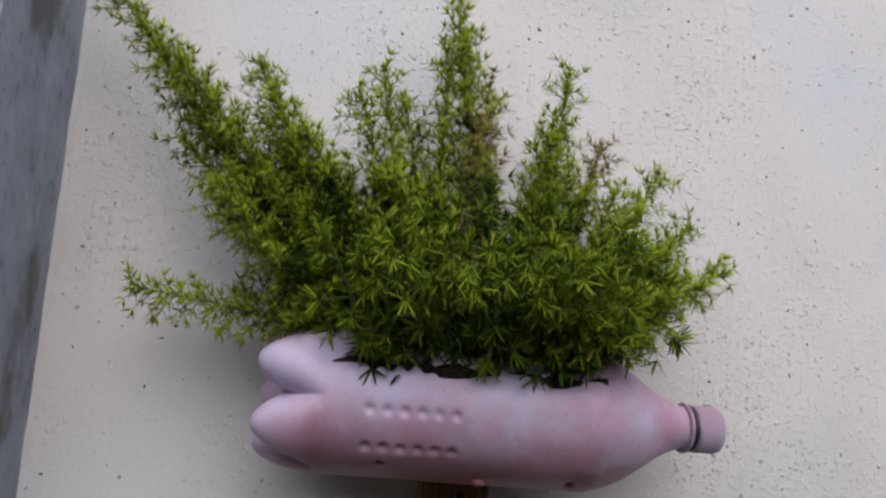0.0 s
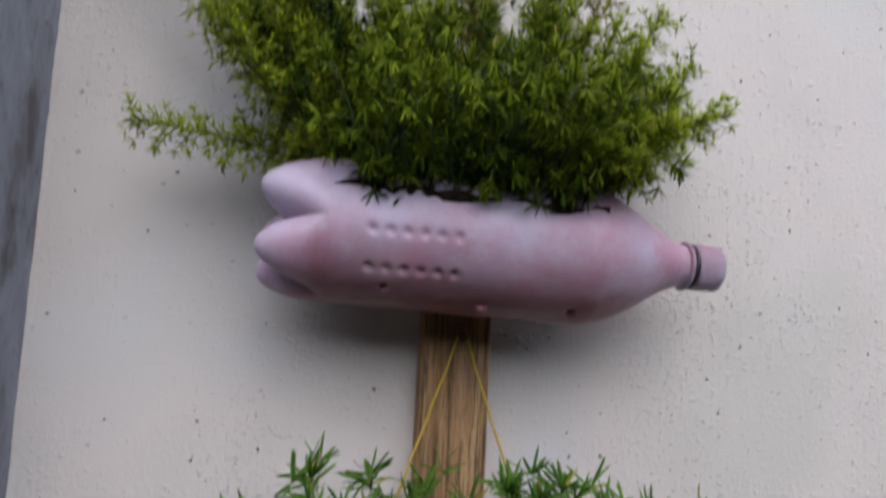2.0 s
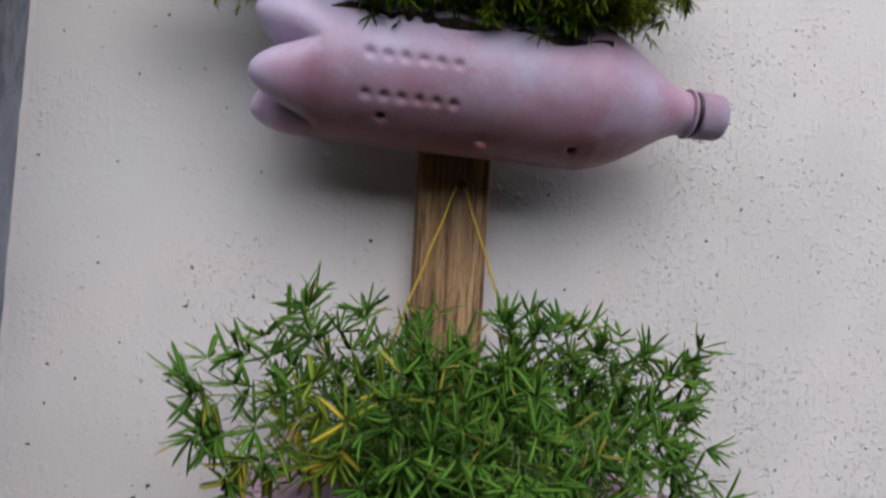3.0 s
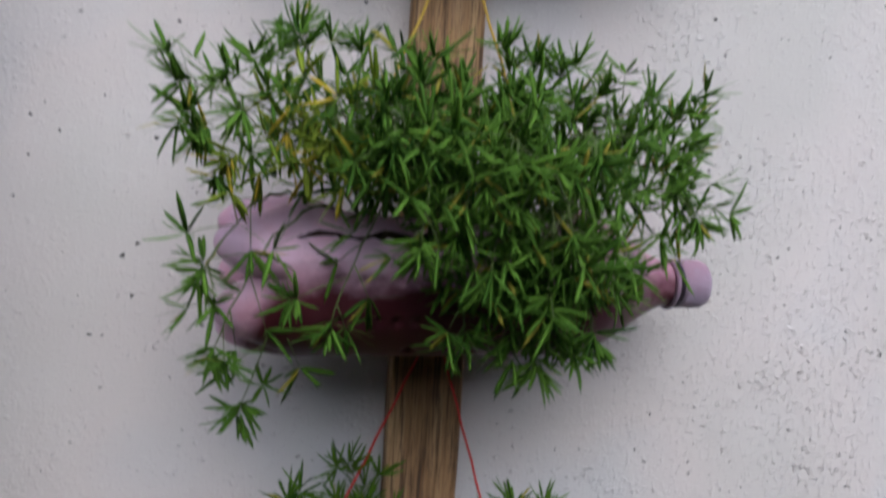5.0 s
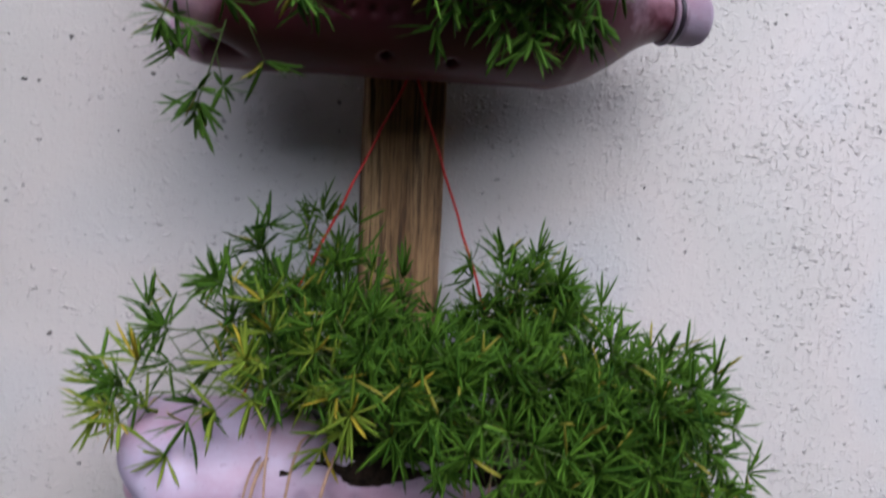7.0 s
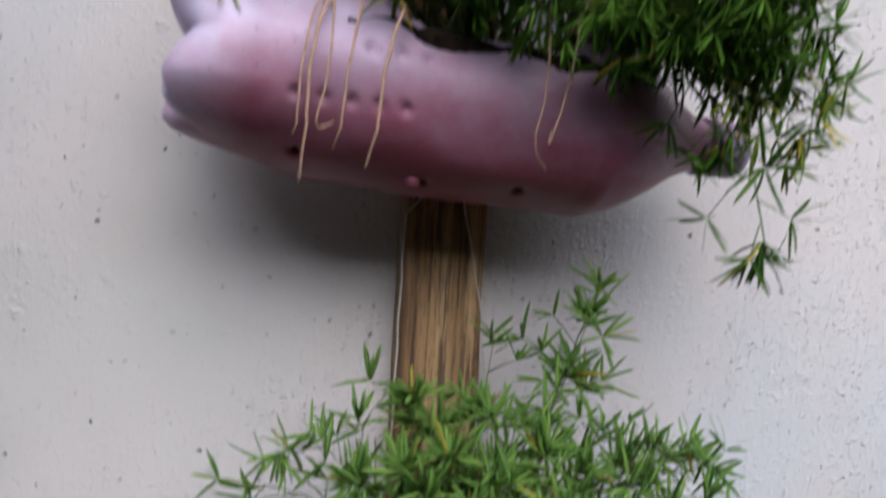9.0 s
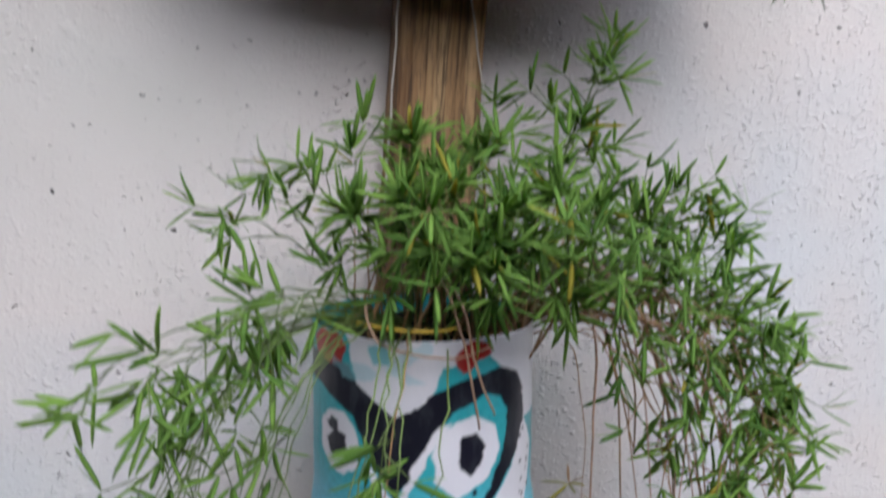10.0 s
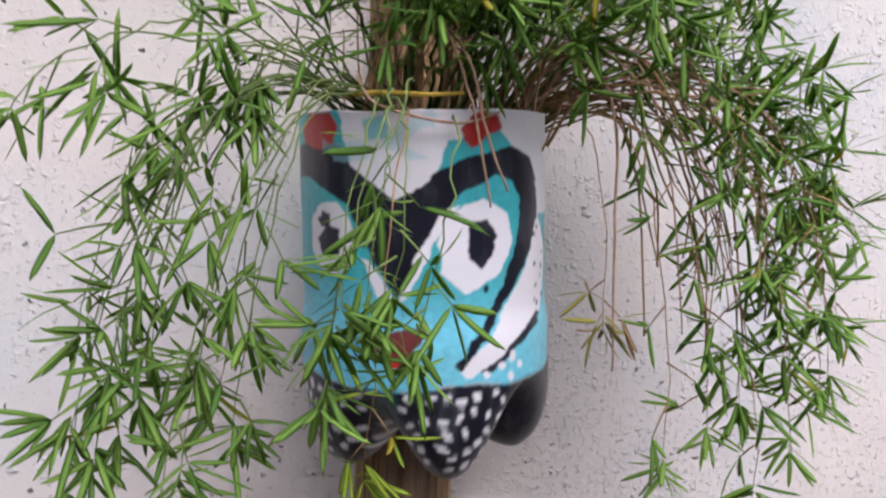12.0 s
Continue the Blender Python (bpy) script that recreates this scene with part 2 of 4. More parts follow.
# ---- builders ----
def mesh_object(name, verts, faces, material, parent=None, label="", smooth=True):
    mesh = bpy.data.meshes.new(name)
    mesh.from_pydata(verts, [], faces)
    mesh.update()
    mesh.materials.append(material)
    if smooth:
        mesh.polygons.foreach_set("use_smooth", np.ones(len(mesh.polygons), dtype=bool))
    ob = new(name, mesh)
    ob.parent = parent
    if label:
        tagged(ob, label)
    return ob


def part(name, bm, material, parent=None, label="", smooth=False):
    mesh = bpy.data.meshes.new(name)
    bm.to_mesh(mesh)
    bm.free()
    mesh.materials.append(material)
    for p in mesh.polygons:
        p.use_smooth = smooth
    ob = new(name, mesh)
    ob.parent = parent
    if label:
        tagged(ob, label)
    return ob


def box(bm, lo, hi, bevel=0.0):
    made = bmesh.ops.create_cube(bm, size=1.0)["verts"]
    for v in made:
        v.co = Vector([lo[i] + (v.co[i] + 0.5) * (hi[i] - lo[i]) for i in range(3)])
    if bevel:
        bmesh.ops.bevel(bm, geom=list(bm.edges), offset=bevel, segments=2, affect="EDGES")


def tube(points, radii, sides=6):
    """Vertices and faces of a closed tube along points."""
    verts, faces = [], []
    points = [Vector(p) for p in points]
    side = None
    for i, p in enumerate(points):
        along = (points[min(i + 1, len(points) - 1)] - points[max(i - 1, 0)]).normalized()
        if side is None:
            side = along.orthogonal().normalized()
        side = (side - along * side.dot(along)).normalized()
        other = along.cross(side)
        for k in range(sides):
            a = 2 * math.pi * k / sides
            verts.append(p + (side * math.cos(a) + other * math.sin(a)) * radii[i])
    for i in range(len(points) - 1):
        for k in range(sides):
            a, b = i * sides + k, i * sides + (k + 1) % sides
            faces.append((a, b, b + sides, a + sides))
    faces.append(tuple(range(sides))[::-1])
    faces.append(tuple(range((len(points) - 1) * sides, len(points) * sides)))
    return verts, faces


def lathe(profile, sides=48):
    """A closed turned solid along +x from (x, radius) pairs that start and end on the axis."""
    verts, faces = [], []
    for x, r in profile:
        for k in range(sides):
            a = 2 * math.pi * k / sides
            verts.append((x, r * math.cos(a), r * math.sin(a)))
    for i in range(len(profile) - 1):
        for k in range(sides):
            a, b = i * sides + k, i * sides + (k + 1) % sides
            faces.append((a, a + sides, b + sides, b))
    return verts, faces


# ---- setting ----
def build_wall():
    """The painted plaster, its corner filled by hand against the bare concrete column."""
    rng = random.Random(3)
    bm = bmesh.new()
    x1, z0, z1, n = 2.6, 0.0, 3.0, 700
    rows = []
    for i in range(n + 1):
        z = z0 + (z1 - z0) * i / n
        lap = 0.0026 + 0.0024 * noise.noise((0, 0, z * 26)) + 0.0012 * noise.noise((4, 0, z * 90)) + rng.uniform(-0.0004, 0.0004)
        rows.append([bm.verts.new(p) for p in ((-0.289, 0.12, z), (-0.289, -lap, z), (-0.2864, -lap, z), (-0.2845 + 0.3 * lap, 0, z), (x1, 0, z), (x1, 0.12, z))])
    for a, b in zip(rows, rows[1:]):
        for k in range(6):
            bm.faces.new((a[k], a[(k + 1) % 6], b[(k + 1) % 6], b[k]))
    bm.faces.new(rows[0])
    bm.faces.new(rows[-1][::-1])
    bmesh.ops.recalc_face_normals(bm, faces=bm.faces)
    ob = part("wall_back", bm, PLASTER)
    tagged(ob, "cream painted rough plaster wall with small pits", "wall", kind="structure")
    bm = bmesh.new()
    box(bm, (-0.62, -0.138, 0.0), (-0.287, 0.12, 3.0), 0.006)
    ob = part("wall_column", bm, CONCRETE)
    tagged(ob, "bare grey stained concrete column beside the painted wall", "column", kind="structure")
    # unseen yard walls, added to hold back low and sideways sky light
    for name, lo, hi in (("wall_front", (-2.0, -3.15, 0.0), (2.75, -3.0, 2.4)), ("wall_left", (-2.0, -2.999, 0.0), (-1.85, 0.12, 2.4)), ("wall_right", (2.601, -2.999, 0.0), (2.75, 0.12, 2.4)), ("wall_behind_column", (-1.849, 0.0, 0.0), (-0.621, 0.12, 2.4))):
        bm = bmesh.new()
        box(bm, lo, hi)
        tagged(part(name, bm, DARK_WALL), "unseen dark yard wall added to block sky light", "wall", kind="structure")
    bm = bmesh.new()
    bmesh.ops.create_grid(bm, x_segments=8, y_segments=8, size=2500)
    ob = part("ground", bm, GROUND)
    tagged(ob, "bare brown earth in front of the wall", "ground", kind="structure")


def build_board():
    bm = bmesh.new()
    n = 140
    rng = random.Random(8)
    rings = []
    for i in range(n + 1):
        z = 0.30 + (1.655 - 0.30) * i / n
        wl, wr = 0.0009 * noise.noise((3, 0, z * 18)), 0.0012 * noise.noise((7, 0, z * 15))
        c = 0.0016
        x0, x1, y0, y1 = -0.0252 + wl, 0.0235 + wr, -0.0195 + 0.0004 * noise.noise((1, 5, z * 30)), -0.0005
        chip = 0.0012 * max(0.0, noise.noise((9, 2, z * 45)))
        rings.append([bm.verts.new(p) for p in (
            (x0, y1, z), (x0, y0 + c + chip, z), (x0 + c + chip, y0, z), (0, y0 - 0.0003, z), (x1 - c, y0, z), (x1, y0 + c, z), (x1, y1, z))])
    for a, b in zip(rings, rings[1:]):
        for k in range(7):
            bm.faces.new((a[k], a[(k + 1) % 7], b[(k + 1) % 7], b[k]))
    bm.faces.new(rings[0])
    bm.faces.new(rings[-1][::-1])
    bmesh.ops.recalc_face_normals(bm, faces=bm.faces)
    return tagged(part("wooden_board", bm, WOOD), "upright weathered brown wooden board fixed to the wall", "board")


build_wall()
build_board()

# ---- bottle planters ----
R = 0.0468
CREST = [(0.042, 1.0), (0.032, 1.0), (0.022, 0.985), (0.0125, 0.935), (0.0050, 0.845), (0.0008, 0.715), (0.0035, 0.52), (0.012, 0.27), (0.0165, 0.10), (0.017, 0.0)]
VALLEY = [(0.042, 1.0), (0.0392, 0.962), (0.0350, 0.885), (0.0312, 0.790), (0.0275, 0.68), (0.0240, 0.56), (0.0212, 0.42), (0.0190, 0.26), (0.0175, 0.10), (0.017, 0.0)]
SHOULDER = [(0.0, 0.0), (0.198, 1.0), (0.207, 1.012), (0.213, 0.985), (0.226, 0.89), (0.243, 0.685), (0.258, 0.475), (0.270, 0.345), (0.278, 0.295), (0.290, 0.285)]


def along_list(pairs, t):
    """Smooth place on a list of pairs, t from 0 to 1."""
    t = min(max(t, 0.0), 1.0) * (len(pairs) - 1)
    i = min(int(t), len(pairs) - 2)
    p0, p1, p2, p3 = (pairs[min(max(k, 0), len(pairs) - 1)] for k in (i - 1, i, i + 1, i + 2))
    u = t - i
    return [0.5 * (2 * b + (c - a) * u + (2 * a - 5 * b + 4 * c - d) * u * u + (3 * b - a - 3 * c + d) * u ** 3) for a, b, c, d in zip(p0, p1, p2, p3)]


def petal(angle, crest):
    """1 on a foot of the moulded base, 0 in the groove between two feet."""
    return (0.5 + 0.5 * math.cos(5 * (angle - crest))) ** 0.55


BLUNT = [(0.042, 1.0), (0.032, 1.004), (0.022, 1.004), (0.0105, 0.985), (0.0035, 0.925), (0.0, 0.79), (0.002, 0.56), (0.010, 0.28), (0.0145, 0.10), (0.015, 0.0)]


DIMPLE = [(0.042, 1.0), (0.0335, 1.0), (0.0250, 0.992), (0.0185, 0.962), (0.0142, 0.900), (0.0118, 0.800), (0.0106, 0.66), (0.0102, 0.48), (0.0120, 0.25), (0.0145, 0.10), (0.015, 0.0)]


def base_point(u, angle, crest, foot=CREST, groove=VALLEY, sharp=1.0):
    k = petal(angle, crest) ** sharp
    a, b = along_list(foot, u), along_list(groove, u)
    return a[0] * k + b[0] * (1 - k), a[1] * k + b[1] * (1 - k)


def smooth(a, b, x):
    t = min(max((x - a) / (b - a), 0.0), 1.0)
    return t * t * (3 - 2 * t)


def build_bottle(label, place, crest, roll, opening, holes, plugs, crush=0.0, paint=MAUVE, foot=CREST, groove=VALLEY, sharp=0.9, size=(1.0, 1.0), rows=((62, 0.067, 0.0102, 6), (94, 0.067, 0.0102, 6), (123, 0.067, 0.0102, 6))):
    """A lying bottle: +x runs from its moulded base to its cap. Angles in degrees from the top towards the front."""
    thing = new("bottle_planter")
    thing.matrix_world = place
    tagged(thing, label, "planter", group="bottle planters on the board")
    turns = 168
    angles = [2 * math.pi * k / turns for k in range(turns + 1)]
    stations = [0.042 + (0.198 - 0.042) * i / 108 for i in range(1, 109)]
    crest = radians(crest)
    o0, o1, half = opening
    half = radians(half)

    def lip(s):
        """Half the angle that is cut away at s."""
        t = abs(2 * (s - o0) / (o1 - o0) - 1)
        wave = 1 + 0.06 * math.sin(s * 75 + o0 * 900)
        return half * wave * (1 - t ** 4) if t < 1 else 0.0

    def round_ring(s):
        open_by = lip(s)
        return [open_by + (2 * math.pi - 2 * open_by) * k / turns for k in range(turns + 1)]

    def dents(s, a):
        d = 0.0
        for angle, first, step, count in rows:
            da = (a - radians(angle + roll) + math.pi) % (2 * math.pi) - math.pi
            if abs(da) * R > 0.006:
                continue
            for i in range(count):
                q = ((s - first - step * i) ** 2 + (da * R) ** 2) / 0.0030 ** 2
                if q < 6:
                    d += 0.0022 * math.exp(-q * q)
        for hs, ha in holes:
            da = (a - radians(ha) + math.pi) % (2 * math.pi) - math.pi
            q = math.hypot(s - hs, da * R)
            d += 0.010 * (1 - smooth(0.0018, 0.0038, q))
        return d

    verts, faces, rings = [], [], []

    def ring(points):
        rings.append(range(len(verts), len(verts) + turns + 1))
        verts.extend(points)

    def spot(s, r, a):
        return (s * size[0], -r * size[1] * math.sin(a), r * size[1] * math.cos(a))

    ring([spot(0.0155, 0.0006, a) for a in angles])
    for i in range(33, -1, -1):
        row = []
        for a in round_ring(along_list(foot, i / 34)[0] if i < 14 else 0.0):
            s, r = base_point(i / 34, a, crest, foot, groove, sharp)
            r *= 1 - crush * (1 - smooth(-0.012, 0.085, s)) * max(0.0, math.cos(a - radians(192)))
            if crush:
                # a small knock on the end of one foot
                off = math.hypot((a - crest) * r * R, (r - 0.72) * R) / 0.006
                s += 0.004 * (1 - smooth(0.35, 1.0, off))
            row.append(spot(s, r * R, a))
        ring(row)
    for s in stations:
        row = []
        open_by = lip(s)
        for a in round_ring(s):
            wave = (0.0008 + 0.002 * crush) * noise.noise((s * 30, math.cos(a) * 2, math.sin(a) * 2 + place.translation.z * 9))
            near = min(a, 2 * math.pi - a) - open_by
            spread = -0.0025 * (1 - smooth(0.0, 0.5, near)) * smooth(0.0, 0.5, open_by)
            knock = 1 - crush * (1 - smooth(-0.012, 0.085, s)) * max(0.0, math.cos(a - radians(192)))
            row.append(spot(s, (R + wave + spread) * knock - dents(s, a), a))
        ring(row)
    for i in range(1, 41):
        s, r = along_list(SHOULDER[1:], i / 40)
        ring([spot(s, r * R + 0.0004 * noise.noise((s * 40, a, 2)), a) for a in round_ring(s)])
    for i in range(len(rings) - 1):
        for k in range(turns):
            faces.append((rings[i][k], rings[i][k + 1], rings[i + 1][k + 1], rings[i + 1][k]))
    body = mesh_object("body", verts, faces, paint, thing, "painted plastic body, cut open on top")
    weld = bmesh.new()
    weld.from_mesh(body.data)
    bmesh.ops.remove_doubles(weld, verts=weld.verts, dist=0.00002)
    weld.to_mesh(body.data)
    weld.free()
    shell = body.modifiers.new("wall_thickness", "SOLIDIFY")
    shell.thickness, shell.offset = 0.0009, 1.0
    body.data.materials.append(SOIL)
    # the drain holes are dents, given the dark soil material to read as open
    for p in body.data.polygons:
        c = p.center
        turn = math.atan2(-c.y, c.z)
        if any(math.hypot(c.x / size[0] - hs, ((turn - radians(ha) + math.pi) % (2 * math.pi) - math.pi) * R) < 0.0027 for hs, ha in holes):
            p.material_index = 1
    # the soil that fills the lower part of the bottle
    sv, sf = [], []
    cols, deep = 26, 14
    for i in range(cols + 1):
        s = o0 - 0.012 + (o1 - o0 + 0.024) * i / cols
        for j in range(deep + 1):
            w = -1 + 2 * j / deep
            sv.append((s * size[0], w * 0.041 * size[1], 0.017 * size[1] + 0.005 * noise.noise((s * 60, w * 3, 5)) - 0.004 * w * w))
    for i in range(cols):
        for j in range(deep):
            a = i * (deep + 1) + j
            sf.append((a, a + 1, a + deep + 2, a + deep + 1))
    soil = mesh_object("soil", sv, sf, SOIL, thing, "dark potting soil inside the cut bottle")
    thick = soil.modifiers.new("depth", "SOLIDIFY")
    thick.thickness = 0.012
    # neck flange and screw cap
    v, f = lathe([(0.2792, 0.0), (0.2792, 0.0158), (0.2800, 0.0166), (0.2815, 0.0166), (0.2822, 0.0158), (0.2822, 0.0)])
    shift = 0.2792 * (size[0] - 1)
    v = [(x + shift, y, z) for x, y, z in v]
    mesh_object("neck_ring", v, f, CAP_MAUVE, thing, smooth=False)
    v, f = lathe([(0.2832, 0.0), (0.2832, 0.0150), (0.2838, 0.0156), (0.2852, 0.0156), (0.2858, 0.0150), (0.2858, 0.0)])
    v = [(x + shift, y, z) for x, y, z in v]
    mesh_object("seal_ring", v, f, DARK_RING, thing, "dark seal ring between neck and cap", smooth=False)
    cv, cf = [], []
    sides = 120
    for x, r, rib in ((0.2862, 0.0, 0), (0.2862, 0.0150, 0), (0.2875, 0.0154, 0), (0.2882, 0.0154, 1), (0.3018, 0.0150, 1), (0.3042, 0.0143, 0), (0.3050, 0.0128, 0), (0.3050, 0.0, 0)):
        for k in range(sides):
            a = 2 * math.pi * k / sides
            q = r + (0.00035 if rib and k % 2 else 0.0)
            cv.append((x + shift, q * math.cos(a), q * math.sin(a)))
    for i in range(7):
        for k in range(sides):
            a, b = i * sides + k, i * sides + (k + 1) % sides
            cf.append((a, a + sides, b + sides, b))
    mesh_object("cap", cv, cf, CAP_MAUVE, thing, "ribbed screw cap in the same mauve paint", smooth=False)
    for ps, pa in plugs:
        bm = bmesh.new()
        bmesh.ops.create_icosphere(bm, subdivisions=3, radius=0.0032)
        a = radians(pa)
        for q in bm.verts:
            q.co = Vector((q.co.x * 1.2, q.co.y * 0.8, q.co.z)) * (1 + 0.25 * noise.noise(q.co * 300))
            q.co += Vector((ps * size[0], -(R * size[1] + 0.0012) * math.sin(a), (R * size[1] + 0.0012) * math.cos(a)))
        part("plug", bm, paint, thing, "pale lump of paint and glue under the bottle", True)
    return thing


BOTTLE_A = pose(-0.1363, -0.0650, 1.6105, 0, 2.1, 0)
BOTTLE_B = pose(-0.1327, -0.0755, 1.3240, 0, -1.7, 3.6)
BOTTLE_C = pose(-0.1465, -0.0760, 1.0672, 0, 3.7, 4.0)
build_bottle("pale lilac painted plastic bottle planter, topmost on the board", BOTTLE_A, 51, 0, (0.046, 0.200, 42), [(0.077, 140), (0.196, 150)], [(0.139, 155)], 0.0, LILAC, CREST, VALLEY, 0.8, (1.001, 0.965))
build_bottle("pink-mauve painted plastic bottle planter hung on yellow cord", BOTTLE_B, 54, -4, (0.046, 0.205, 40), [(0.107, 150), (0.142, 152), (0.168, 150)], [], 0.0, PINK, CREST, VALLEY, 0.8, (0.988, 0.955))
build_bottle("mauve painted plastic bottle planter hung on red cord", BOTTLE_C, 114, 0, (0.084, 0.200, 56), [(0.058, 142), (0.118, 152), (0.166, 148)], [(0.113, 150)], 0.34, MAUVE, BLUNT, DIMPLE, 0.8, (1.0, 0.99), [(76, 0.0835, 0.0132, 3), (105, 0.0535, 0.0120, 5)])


# ---- cords and nails ----
def build_cord(label, material, thickness, nail_at, left, right, left_via=None, right_via=None):
    """One cord over a nail, its two ends running down to the planter below."""
    top = Vector(nail_at)
    stops = [Vector(p) for p in (left, left_via) if p] + [top + Vector((-0.002, -0.001, 0.001)), top + Vector((0, -0.001, 0.0028)), top + Vector((0.002, -0.001, 0.001))]
    stops += [Vector(p) for p in (right_via, right) if p]
    points = [stops[0]]
    for a, b in zip(stops, stops[1:]):
        n = max(1, int((b - a).length / 0.012))
        points += [a.lerp(b, i / n) + Vector((0.0004 * math.sin(i * 2.1), 0, 0)) for i in range(1, n + 1)]
    v, f = tube(points, [thickness] * len(points), 8)
    ob = mesh_object("cord", v, f, material)
    return tagged(ob, label, "cord")


def build_nail(place):
    bm = bmesh.new()
    bmesh.ops.create_cone(bm, cap_ends=True, segments=16, radius1=0.0012, radius2=0.0012, depth=0.012)
    made = bmesh.ops.create_cone(bm, cap_ends=True, segments=16, radius1=0.0034, radius2=0.0030, depth=0.0012)["verts"]
    for v in made:
        v.co.z += 0.0066
    bmesh.ops.rotate(bm, verts=bm.verts, cent=(0, 0, 0), matrix=Matrix.Rotation(radians(90), 3, "X"))
    ob = part("nail", bm, RUSTY)
    ob.matrix_world = pose(place[0], place[1], place[2])
    return tagged(ob, "rusty steel nail driven into the board", "nail", group="nails in the board")


for nail in ((0.002, -0.0225, 1.5465), (0.001, -0.0225, 1.2910), (0.001, -0.0225, 1.0300)):
    build_nail(nail)
build_cord("taut yellow cord over a nail", YELLOW_CORD, 0.0009, (0.002, -0.0245, 1.5465), (-0.066, -0.060, 1.3740), (0.060, -0.060, 1.3740))
build_cord("taut thin red cord over a nail", RED_CORD, 0.0008, (0.001, -0.0245, 1.2910), (-0.094, -0.068, 1.1020), (0.062, -0.066, 1.0955))
build_cord("taut pale nylon cord over a nail", CLEAR_CORD, 0.0005, (0.001, -0.0245, 1.0300), (-0.0285, -0.0300, 0.8420), (0.0300, -0.0400, 0.8400), (-0.0250, -0.0212, 1.0020), (0.0215, -0.0220, 0.9520))


# ---- painted pot ----
POT_HEIGHT, POT_R = 0.1445, 0.0522
POT = pose(-0.0055, -0.0740, 0.8352 - POT_HEIGHT, 0.6, -3.6, 3.0)
WHITE, BLACK, TEAL, AQUA, RED, MAROON = (0.70, 0.68, 0.72), (0.010, 0.010, 0.018), (0.045, 0.36, 0.40), (0.15, 0.50, 0.62), (0.40, 0.025, 0.018), (0.13, 0.03, 0.028)
# painted fields: colour, then corners as degrees round the pot from its front and millimetres under the rim
FIELDS = []


def field(colour, *corners):
    FIELDS.append((colour, list(corners)))


field(WHITE, (-55, -2), (18, -2), (3, 8), (-7, 13), (-11, 22), (-22, 30), (-29, 32), (-38, 26), (-49, 19), (-53, 3))
field(WHITE, (14, -2), (80, -2), (80, 40), (44, 40), (38, 22), (24, 13), (18, 8))
field(TEAL, (-7, 11), (1, 10), (5, 14), (16, 9), (19, 12), (4, 17), (-6, 21), (-9, 16))
field(BLACK, (-100, 13), (-77, 11), (-53, 12), (-49, 19), (-38, 26), (-29, 32), (-22, 30), (-11, 22), (-1, 18), (15, 14), (24, 13), (36, 17), (43, 27), (29, 27), (15, 24), (0, 29), (-7, 36), (-16, 47), (-23, 59), (-29, 68), (-38, 54), (-44, 45), (-50, 34), (-62, 29), (-78, 24), (-100, 25))
field(WHITE, (42, 37), (56, 55), (54, 66), (49, 78), (26, 88), (8, 97), (0, 99), (-4, 95), (10, 86), (19, 75), (30, 63), (38, 51))
field(BLACK, (23, 25), (40, 22), (44, 39), (38, 51), (28, 63), (19, 73), (9, 85), (-3, 96), (-5, 94), (8, 80), (18, 65), (25, 53), (29, 40), (28, 32))
field(BLACK, (47, 80), (26, 89), (8, 99), (7, 97), (23, 87), (42, 78))
field(WHITE, (-9, 36), (-2, 34), (-14, 50), (-24, 68), (-29, 70), (-23, 59), (-17, 48))
field(WHITE, (-43, 54), (-39, 55), (-33, 64), (-29, 69), (-33, 72), (-38, 66))
field(WHITE, (-11, 48), (-7, 39), (0, 34), (9, 32), (21, 38), (24, 49), (17, 60), (7, 65), (0, 67), (-9, 60))
field(BLACK, (1, 47), (4, 41), (11, 40), (15, 46), (13, 53), (7, 58), (2, 54))
field(WHITE, (-76, 41), (-67, 34), (-56, 33), (-49, 39), (-46, 48), (-48, 56), (-57, 61), (-67, 60), (-76, 53))
field(BLACK, (-71, 47), (-62, 42), (-55, 43), (-54, 50), (-60, 55), (-67, 54))
field(BLACK, (-70, 40), (-65, 37), (-60, 38), (-61, 43), (-67, 43))
field(MAROON, (-44, 83), (-29, 80), (-16, 79), (-18, 84), (-27, 95), (-31, 93), (-40, 86))
field(RED, (-1, 7), (3, 2), (9, 0), (16, 2), (19, 7), (11, 10), (4, 14), (0, 11))
field(RED, (-84, 5), (-74, 0), (-59, 0), (-54, 6), (-57, 12), (-65, 14), (-82, 11))
field((0.24, 0.50, 0.55), (-42, 3), (-31, 2), (-31, 10), (-40, 10))
ROUNDS = [(BLACK, 10, 66, 1.6, 1.5), (RED, -31, 92, 3, 3), (WHITE, 22, 93, 2.2, 2.4), (WHITE, 16, 95.5, 1.8, 1.6), (WHITE, 9, 98.5, 1.6, 1.4), (WHITE, 21, 100.5, 1.9, 1.6), (WHITE, 27, 97, 1.5, 1.6)]


def inside(corners, x, y):
    hit = np.zeros(x.shape, bool)
    for (x0, y0), (x1, y1) in zip(corners, corners[1:] + corners[:1]):
        if y0 != y1:
            hit ^= ((y0 > y) != (y1 > y)) & (x < (x1 - x0) * (y - y0) / (y1 - y0) + x0)
    return hit


